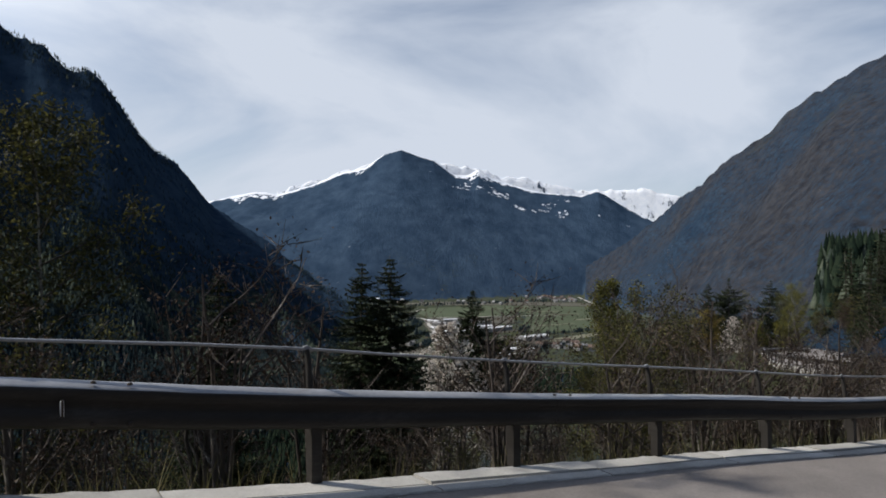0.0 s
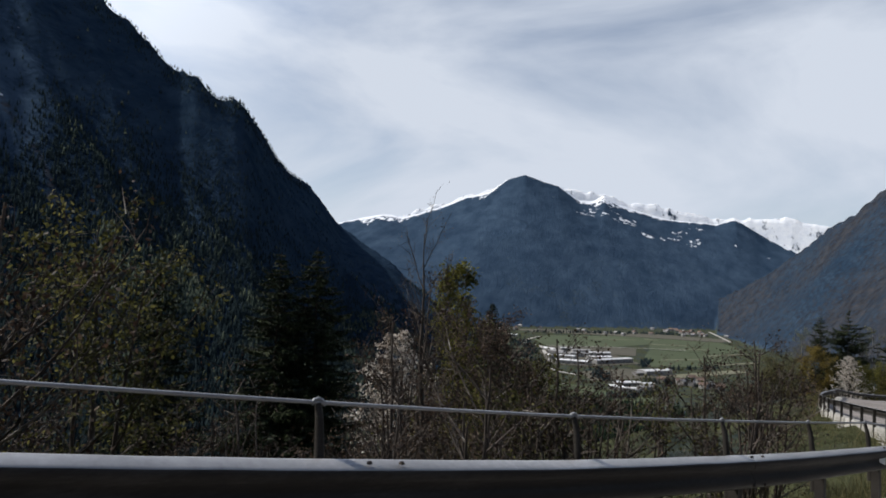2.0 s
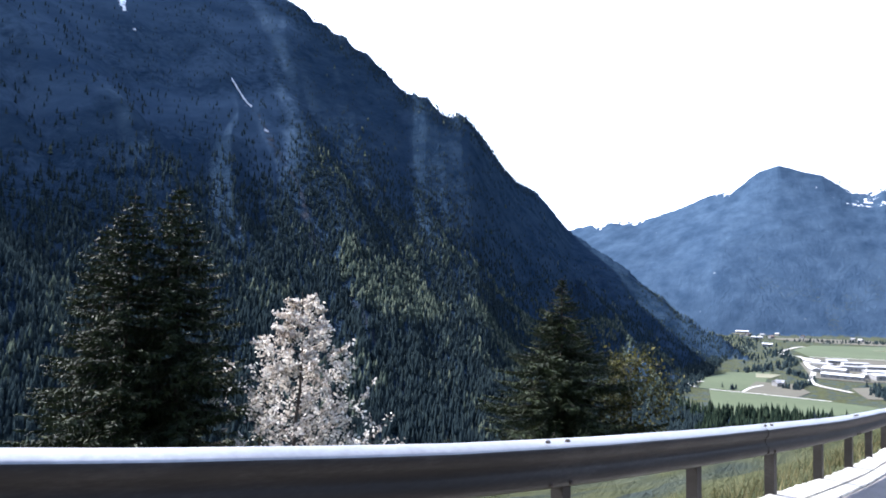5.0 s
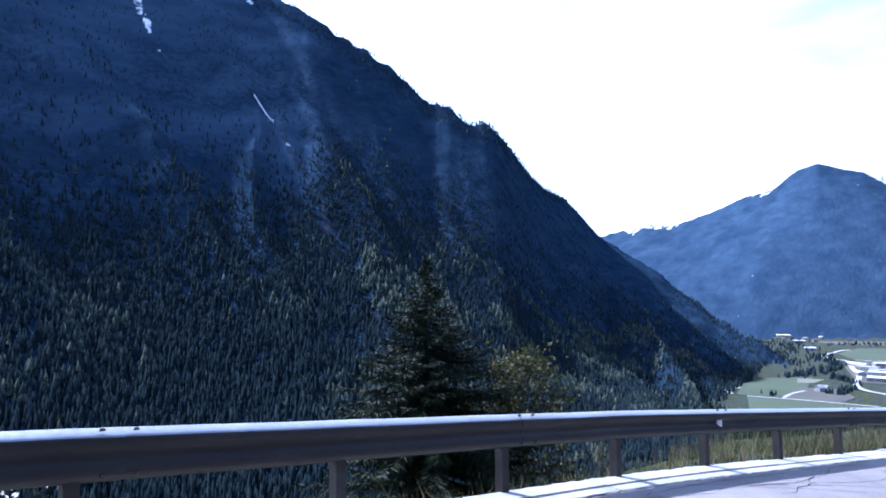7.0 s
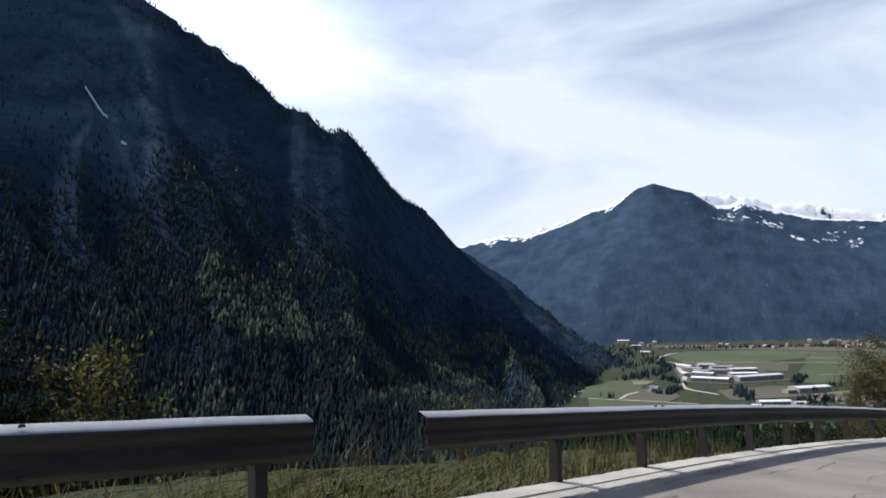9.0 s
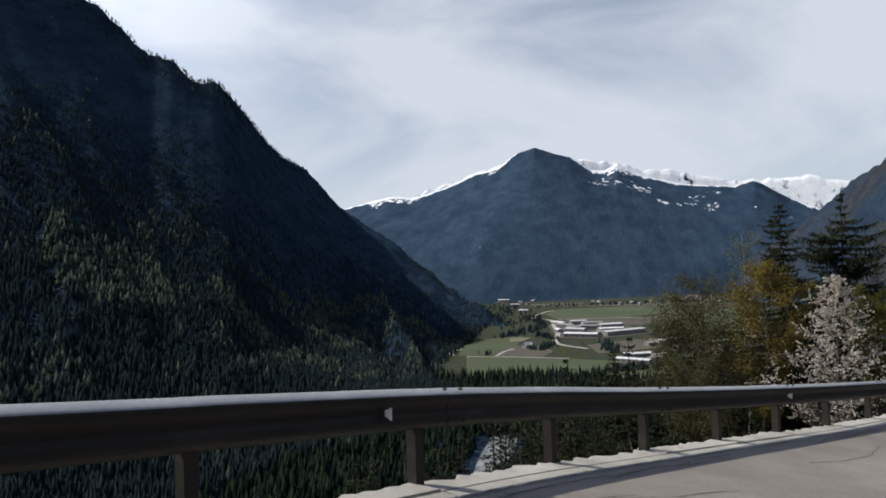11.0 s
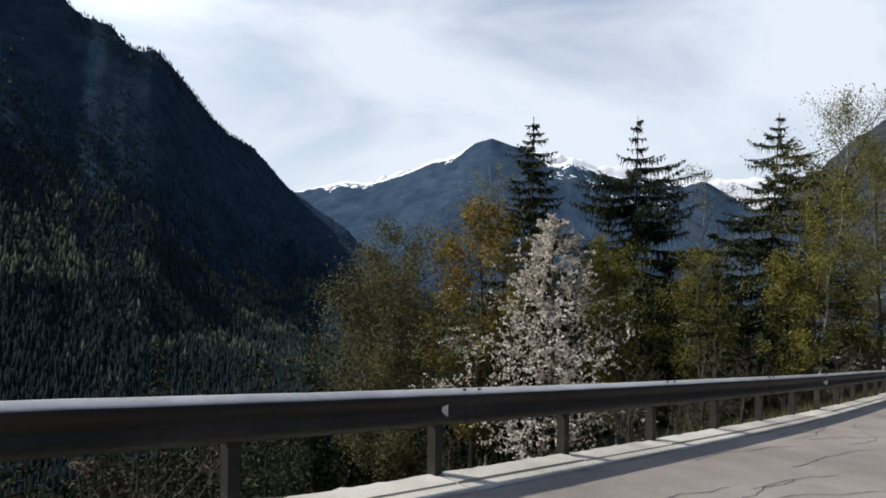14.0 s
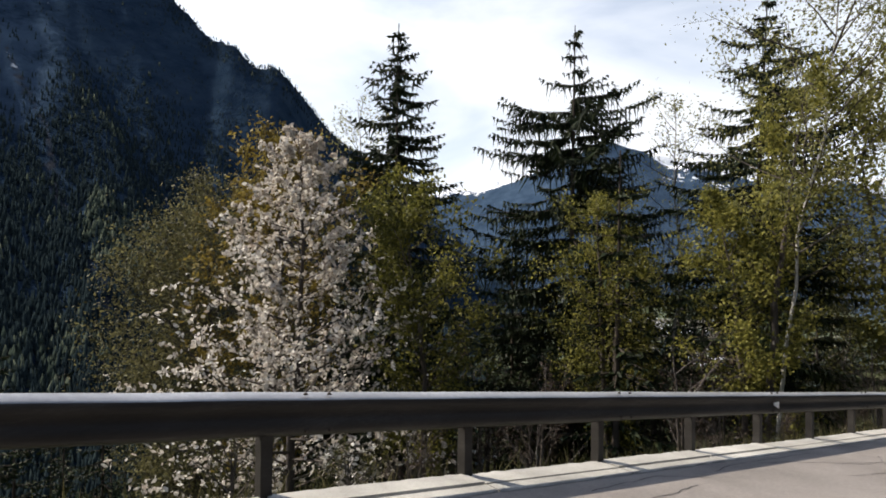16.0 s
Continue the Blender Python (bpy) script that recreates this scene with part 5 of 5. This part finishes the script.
tall = np.r_[rs.uniform(8, 17, (~pale).sum()) * np.interp(r_l[~pale], [650, 1250], [1.0, 0.58]), rs.uniform(8, 15, len(foot_wood))]
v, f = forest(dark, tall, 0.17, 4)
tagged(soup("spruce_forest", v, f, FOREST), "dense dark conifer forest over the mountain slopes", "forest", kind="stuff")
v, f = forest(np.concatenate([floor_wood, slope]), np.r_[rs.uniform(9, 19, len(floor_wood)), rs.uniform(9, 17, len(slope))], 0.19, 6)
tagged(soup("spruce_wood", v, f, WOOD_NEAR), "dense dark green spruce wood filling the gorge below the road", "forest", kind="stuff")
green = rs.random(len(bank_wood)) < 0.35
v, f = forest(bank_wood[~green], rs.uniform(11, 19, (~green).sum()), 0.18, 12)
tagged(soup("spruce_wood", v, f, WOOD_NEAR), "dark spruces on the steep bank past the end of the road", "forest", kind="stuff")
v, f = forest(bank_wood[green], rs.uniform(8, 13, green.sum()), 0.34, 13)
tagged(soup("larch_wood", v, f, LARCHES), "fresh green larches and young trees on the steep bank", "forest", kind="stuff")
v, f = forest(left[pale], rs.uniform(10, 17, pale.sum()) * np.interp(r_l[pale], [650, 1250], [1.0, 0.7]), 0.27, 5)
tagged(soup("larch_forest", v, f, LARCHES), "paler larches and young broadleaved trees, toned as sunlit, scattered through the lower forest", "forest", kind="stuff")


# ---- valley floor: fields, lanes, works and houses ----
def patch(name, outline, material, lift, label, category):
    """A flat piece of land with its own outline."""
    n = len(outline)
    z = FLOOR + lift
    v = [(x, y, z) for x, y in outline] + [(x, y, z - 3.0) for x, y in outline]
    f = [tuple(range(n))] + [(k, n + k, n + (k + 1) % n, (k + 1) % n) for k in range(n)]
    ob = mesh_object(name, v, f, material)
    bm = bmesh.new()
    bm.from_mesh(ob.data)
    bmesh.ops.recalc_face_normals(bm, faces=bm.faces)
    bm.to_mesh(ob.data)
    bm.free()
    return tagged(ob, label, category, kind="structure")


def lane(points, width, lift, label="pale farm lane across the valley floor"):
    p = Line([(x, y, 0) for x, y in points], 12.0).p
    t = unit(np.gradient(p, axis=0))
    side = np.stack([-t[:, 1], t[:, 0], 0 * t[:, 0]], -1) * width / 2
    up = np.array([0, 0, FLOOR + lift])
    n = len(p)
    v = np.concatenate([p + side + up, p - side + up])
    f = [(k, k + 1, n + k + 1, n + k) for k in range(n - 1)]
    return tagged(mesh_object("lane", v, f, LANE), label, "lane", kind="structure")


patch("field", [(-152, 1132), (14, 1124), (82, 1108), (150, 1075), (150, 960), (69, 900), (1, 900), (-110, 940), (-133, 1032)], FIELD_GREEN, 0.0, "bright green meadow at the near end of the valley floor", "meadow")
patch("field", [(-169, 1140), (-182, 1271), (-158, 1375), (-89, 1425), (-85, 1275), (-108, 1150)], FIELD_GREEN, 0.0, "green meadow curving along the foot of the wood", "meadow")
patch("field", [(-104, 1140), (-100, 1274), (-39, 1277), (-15, 1200), (-30, 1136)], FIELD_BROWN, 0.1, "pale brown ploughed field", "field")
patch("field", [(-105, 1330), (-81, 1341), (-70, 1400), (-112, 1390)], FIELD_PALE, 0.2, "small dry straw-coloured plot", "field")
patch("field", [(-80, 1960), (-46, 2150), (178, 2260), (300, 2240), (250, 1990), (150, 1850), (-38, 1800)], FIELD_GREEN, 0.0, "wide green meadow beyond the works", "meadow")
patch("field", [(-36, 1795), (150, 1845), (200, 1830), (180, 1640), (90, 1650), (-30, 1720)], FIELD_BROWN, 0.0, "dull brownish green field behind the works", "field")
patch("field", [(255, 1985), (300, 2235), (489, 2188), (506, 1963), (420, 1800), (230, 1840)], FIELD_GREEN, 0.1, "green meadow towards the far village", "meadow")
patch("field", [(200, 1635), (235, 1830), (420, 1795), (400, 1620), (300, 1480), (190, 1440)], FIELD_GREEN, 0.2, "broad green meadow beside the works", "meadow")
for a, b, w in (((254, 1999), (360, 2001), 22), ((354, 1725), (481, 1840), 18), ((215, 1300), (375, 1450), 34), ((336, 1528), (443, 1628), 16), ((259, 2172), (300, 2168), 18), ((270, 1880), (400, 1905), 14), ((230, 1580), (330, 1640), 14), ((100, 2080), (230, 2130), 14)):
    d = unit(np.array([b[0] - a[0], b[1] - a[1]], float))
    nrm = np.array([-d[1], d[0]]) * w / 2
    patch("field", [tuple(np.array(a) - nrm), tuple(np.array(b) - nrm), tuple(np.array(b) + nrm), tuple(np.array(a) + nrm)], FIELD_PALE, 0.5, "pale strip of mown or bare field", "field")
patch("yard", [(-20, 1390), (60, 1380), (175, 1480), (130, 1640), (-30, 1720), (-50, 1640)], FIELD_BROWN, 0.3, "grey-brown works yard round the sheds", "yard")
patch("yard", [(60, 1180), (210, 1290), (215, 1390), (130, 1380), (40, 1290)], FIELD_BROWN, 0.25, "brown open ground between the sheds", "yard")
patch("field", [(-90, 2268), (178, 2275), (300, 2255), (500, 2205), (560, 2330), (330, 2440), (0, 2450), (-190, 2360)], FIELD_BROWN, 0.1, "dull brown fields and gardens at the foot of the far mountain", "field")
lane([(-152, 1132), (-60, 1130), (14, 1124)], 5, 0.7)
lane([(-60, 2080), (-82, 2024), (-104, 1870), (-85, 1800), (-52, 1765), (-36, 1617), (-20, 1480), (-15, 1310), (40, 1235)], 9, 0.8, "pale main road winding along the valley floor")
lane([(561, 2690), (545, 2450), (529, 2220)], 9, 0.9, "pale straight road climbing out of the far village")
lane([(-175, 1140), (-190, 1180), (-175, 1215)], 6, 0.7)
lane([(-104, 1140), (-98, 1190), (-85, 1230)], 5, 0.75)
lane([(-38, 1792), (180, 1842), (330, 1850)], 6, 0.75)

# the quarry slope at the valley's far end
patch("quarry", [(-432, 2560), (-420, 2700), (-300, 2620), (-230, 2440), (-250, 2400), (-360, 2440)], FIELD_PALE, 6.0, "pale grey quarry terraces at the valley's far edge", "quarry")

# the river in the gorge
ys = np.arange(380, 672, 12.0)
mid = np.stack([river_x(ys), ys], -1)
v = np.concatenate([np.c_[mid[:, 0] - 11 - 2 * np.sin(ys / 23), ys, 0 * ys + FLOOR + 0.4], np.c_[mid[:, 0] + 11 + 2 * np.sin(ys / 31), ys, 0 * ys + FLOOR + 0.4]])
n = len(ys)
tagged(mesh_object("river", v, [(k, n + k, n + k + 1, k + 1) for k in range(n - 1)], WATER), "white rushing mountain river over stones in the gorge", "river", kind="structure")


def gable_box(w, d, h, rise, eave, wall_mat, roof_mat, name, label, category, group, rows=1, per_row=5):
    """A building with walls, a thick pitched roof with eaves, and windows set proud in the two long walls."""
    ob = thing(name, label, category, group)
    v = [(-w / 2, -d / 2, -3), (w / 2, -d / 2, -3), (w / 2, d / 2, -3), (-w / 2, d / 2, -3), (-w / 2, -d / 2, h), (w / 2, -d / 2, h), (w / 2, d / 2, h), (-w / 2, d / 2, h), (-w / 2, 0, h + rise), (w / 2, 0, h + rise)]
    mesh_object("wall", v, [(0, 1, 5, 4), (2, 3, 7, 6), (1, 2, 6, 9, 5), (3, 0, 4, 8, 7)], wall_mat, ob)
    e, t = eave, 0.5
    k = rise / (d / 2)
    prof = [(-d / 2 - e, h - k * e), (0, h + rise), (d / 2 + e, h - k * e), (d / 2 + e, h - k * e + t), (0, h + rise + t), (-d / 2 - e, h - k * e + t)]
    v = [(x, y, z + 0.02) for x in (-w / 2 - e, w / 2 + e) for y, z in prof]
    f = [(i, (i + 1) % 6, 6 + (i + 1) % 6, 6 + i) for i in range(6)] + [(5, 4, 1, 0), (4, 3, 2, 1), (6, 7, 10, 11), (7, 8, 9, 10)]
    mesh_object("roof", v, f, roof_mat, ob)
    win = None
    for r in range(rows):
        for side in (-1, 1):
            for i in range(per_row):
                x, z = -w / 2 + w * (i + 0.5) / per_row, h * (r + 0.5) / rows
                ww, hh = min(1.6, w / per_row * 0.32) * (1 if rows > 1 else 2.2), min(1.5, h / rows * 0.34)
                if win is None:
                    bx = [(a, b, c) for a in (-ww / 2, ww / 2) for b in (-0.06, 0.06) for c in (-hh / 2, hh / 2)]
                    me = bpy.data.meshes.new("window")
                    me.from_pydata(bx, [], [(0, 1, 3, 2), (4, 6, 7, 5), (0, 4, 5, 1), (2, 3, 7, 6), (1, 5, 7, 3), (0, 2, 6, 4)])
                    me.materials.append(GLASS_DARK)
                    win = me
                o = new("window", win)
                o.parent, o.location = ob, (x, side * (d / 2 + 0.03), z)
    return ob


def stand_building(ob, x, y, turn):
    ob.matrix_basis = pose(x, y, max(height_at(x, y), FLOOR - 0.6), 0, 0, turn)
    return ob


SHEDS = [  # centre, length, depth, height, turn, pale roof
    (28, 1412, 66, 24, 8, -8, 1), (112, 1468, 108, 22, 9, 42, 1), (16, 1502, 42, 20, 8, -20, 1), (90, 1604, 56, 22, 8, 26, 1), (88, 1512, 54, 16, 8, 24, 1),
    (-24, 1656, 44, 20, 7, -50, 1), (17, 1690, 38, 18, 7, 20, 1), (-19, 1494, 22, 14, 7, -70, 1), (45, 1560, 40, 26, 9, 10, 0), (-5, 1590, 40, 24, 8, -30, 0),
    (50, 1640, 46, 24, 8, 15, 0), (10, 1545, 30, 20, 8, 0, 0), (70, 1450, 34, 18, 8, 38, 0),
    (182, 1315, 66, 24, 9, 38, 1), (150, 1290, 20, 14, 6, 38, 0), (108, 1092, 50, 14, 6, -24, 1), (116, 1152, 46, 14, 6, 24, 1), (142, 1112, 24, 12, 6, 30, 0), (150, 1150, 22, 12, 6, 30, 1),
    (-147, 2030, 26, 14, 7, 0, 1), (-260, 2440, 40, 18, 6, 20, 1), (-200, 2300, 34, 14, 6, 0, 1)]
for x, y, w, d, h, turn, bright in SHEDS:
    stand_building(gable_box(w, d, h, 1.6, 0.5, PLASTER, ROOF_WHITE if bright else ROOF_GREY, "works_shed", "long low works shed with a %s sheet roof in the valley" % ("pale" if bright else "grey"), "shed", "valley works", 1, 6), x, y, turn)

rng = random.Random(31)
house_a = gable_box(14, 11, 7, 3.6, 1.0, PLASTER, ROOF_RED, "house", "pale plastered two-storey house with a tiled roof", "house", "valley houses", 2, 4)
house_b = gable_box(12, 10, 6.5, 3.2, 1.0, PLASTER, ROOF_GREY, "house", "pale plastered house with a dark grey roof", "house", "valley houses", 2, 3)
stand_building(house_a, 240, 1262, 20)
stand_building(house_b, 228, 1195, 60)
SPOTS = [(420, 2560, 60, 12), (478, 2440, 45, 10), (400, 2680, 50, 6), (174, 2330, 40, 3), (255, 1180, 35, 6), (-180, 2380, 70, 5), (20, 2400, 120, 3), (300, 2430, 90, 3), (-60, 1250, 14, 2), (196, 1205, 20, 3)]
for cx, cy, spread, count in SPOTS:
    for _ in range(count):
        x, y = cx + rng.gauss(0, spread * 0.6), cy + rng.gauss(0, spread * 0.6)
        copy_thing(rng.choice((house_a, house_b)), pose(x, y, max(height_at(x, y), FLOOR - 0.6), 0, 0, rng.uniform(0, 180)))

# hedges and copses on the valley floor
pts, tall = [], []
for x0, y0, x1, y1, count, spread in ((81, 1194, 75, 1330, 60, 14), (-25, 1293, -35, 1225, 26, 8), (-17, 1352, -60, 1450, 40, 12), (-125, 1400, -60, 1600, 90, 26), (-122, 1146, -118, 1180, 8, 5), (-60, 1640, -120, 1900, 90, 25), (-150, 1600, -230, 2300, 160, 60),
                                      (-100, 2260, 420, 2480, 220, 40), (60, 1010, 150, 1060, 60, 18), (150, 1180, 250, 1250, 60, 25), (220, 1400, 330, 1480, 30, 10), (0, 960, 60, 940, 40, 16), (-60, 1225, -30, 1215, 8, 5), (170, 1420, 200, 1560, 40, 10)):
    u = rs.random(count)
    pts.append(np.stack([x0 + (x1 - x0) * u + rs.normal(0, spread * 0.5, count), y0 + (y1 - y0) * u + rs.normal(0, spread * 0.5, count), np.full(count, FLOOR)], -1))
    tall.append(rs.uniform(6, 13, count))
pts = np.concatenate(pts)
pts[:, 2] = ground_height(pts[:, 0], pts[:, 1])[0]
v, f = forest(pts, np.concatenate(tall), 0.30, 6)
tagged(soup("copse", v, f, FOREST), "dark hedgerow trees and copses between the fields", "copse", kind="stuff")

# ---- manhole in the road ----
COLLAR = surface("manhole_collar", [(0.0, (0.20, 0.185, 0.168)), (1.0, (0.34, 0.315, 0.285))], 2.0, rough=0.9, fine=50.0, bump=0.004, bump_scale=60.0)

def disc(r0, r1, z0, z1, seg=40):
    """A flat ring, or a plate when r0 is 0, with an outer rim."""
    ang = np.linspace(0, 2 * np.pi, seg, endpoint=False)
    ring = lambda r, z: np.stack([r * np.cos(ang), r * np.sin(ang), 0 * ang + z], -1)
    v = np.concatenate([ring(r1, z0), ring(r1, z1), ring(max(r0, 0.001), z1)])
    f = [(k, (k + 1) % seg, seg + (k + 1) % seg, seg + k) for k in range(seg)] + [(seg + k, seg + (k + 1) % seg, 2 * seg + (k + 1) % seg, 2 * seg + k) for k in range(seg)]
    return v, f


MAN_S, MAN_OFF = 175.50, -1.21
p, d, n = (q[0] for q in rail.axes(np.array([MAN_S])))
manhole = thing("manhole_cover", "round cast iron manhole cover in a pale concrete collar", "manhole")
x = Vector(d).normalized()
y = Vector(n)
m = Matrix((x, y, x.cross(y))).transposed().to_4x4()
m.translation = Vector(road_point(MAN_S, MAN_OFF, 0.0))
manhole.matrix_basis = m
v, f = disc(0.455, 0.68, -0.08, 0.010)
mesh_object("collar", v, f, COLLAR, manhole, "pale concrete collar")
v, f = disc(0.68, 0.715, -0.08, 0.007)
mesh_object("seam", v, f, CRACK, manhole, "dark bitumen seam")
v, f = disc(0.402, 0.453, -0.08, 0.005)
mesh_object("frame_ring", v, f, CAST_IRON, manhole)
v, f = disc(0.0, 0.40, -0.08, 0.004)
mesh_object("lid", v, f, CAST_IRON, manhole)
for k in range(5):
    w = math.sqrt(0.36 ** 2 - (0.10 * (k - 2)) ** 2)
    a, b = -w, w
    yy = 0.10 * (k - 2)
    v = [(a, yy - 0.02, 0.004), (b, yy - 0.02, 0.004), (b, yy + 0.02, 0.004), (a, yy + 0.02, 0.004), (a + 0.01, yy - 0.012, 0.009), (b - 0.01, yy - 0.012, 0.009), (b - 0.01, yy + 0.012, 0.009), (a + 0.01, yy + 0.012, 0.009)]
    mesh_object("rib", v, [(4, 5, 6, 7), (0, 1, 5, 4), (1, 2, 6, 5), (2, 3, 7, 6), (3, 0, 4, 7)], CAST_IRON, manhole)

# ---- the torrent that falls down the left mountain's gully ----
dist = np.linspace(1258, 1185, 40)
bear = np.radians(np.interp(dist, [p[0] for p in GULLY], [p[1] for p in GULLY]) + 0.04 * np.sin(dist / 11.0))
tx, ty = CENTRE[0] - dist * np.sin(bear), CENTRE[1] + dist * np.cos(bear)
tz = ground_height(tx, ty)[0] + 4.0
wide = np.where((dist > 1200) | (dist < 1160), 1.3, 0.5) * (0.3 + 0.7 * value_noise(dist / 9.0, 0 * dist, 6))
cx, cy = np.cos(bear), np.sin(bear)
v = np.concatenate([np.stack([tx + s * wide * cx, ty + s * wide * cy, tz + h], -1) for s, h in ((-1, -6.0), (-0.6, 0.0), (0.6, 0.0), (1, -6.0))])
f = [(k * 40 + a, k * 40 + a + 1, (k + 1) * 40 + a + 1, (k + 1) * 40 + a) for k in range(3) for a in range(39)]
FOAM = surface("falling_water", [(0.0, (0.45, 0.47, 0.49)), (1.0, (0.80, 0.81, 0.82))], 0.15, rough=0.5, fine=1.5)
tagged(mesh_object("waterfall", v, f, FOAM), "thin white torrent falling down a rocky mountain gully", "waterfall", kind="structure")

# ---- dry grass and weeds along the kerb ----
rg = np.random.default_rng(77)
base, tip, wid = [], [], []
for s_lo, s_hi, count in ((S_A - 14, S_HAND + 3, 5000), (S_HAND + 3, S_GAP0 - 3, 4500), (S_GAP0 - 14, S_GAP0 + 12, 5000), (S_GAP0 + 12, S_B, 700), (S_B, S_B + 60, 6000)):
    s = rg.uniform(s_lo, s_hi, count)
    off = 0.25 + rg.gamma(1.6, 0.55, count)
    p, d, n = rail.axes(s)
    b = p + n * off[:, None]
    b[:, 2] = near_height(b[:, 0], b[:, 1])[0] - 0.05
    h = rg.uniform(0.12, 0.5, count) * (0.5 + fbm(s / 3, off, 2, 9))
    base.append(b), wid.append(rg.uniform(0.004, 0.010, count))
    tip.append(b + np.stack([rg.normal(0, 0.3, count) * h, rg.normal(0, 0.3, count) * h, h], -1))
v, f = blades(np.concatenate(base), np.concatenate(tip), np.concatenate(wid), rg)
tagged(soup("grass", v, f, GRASS), "dry straw-coloured grass and weeds behind the kerb", "grass", kind="stuff")
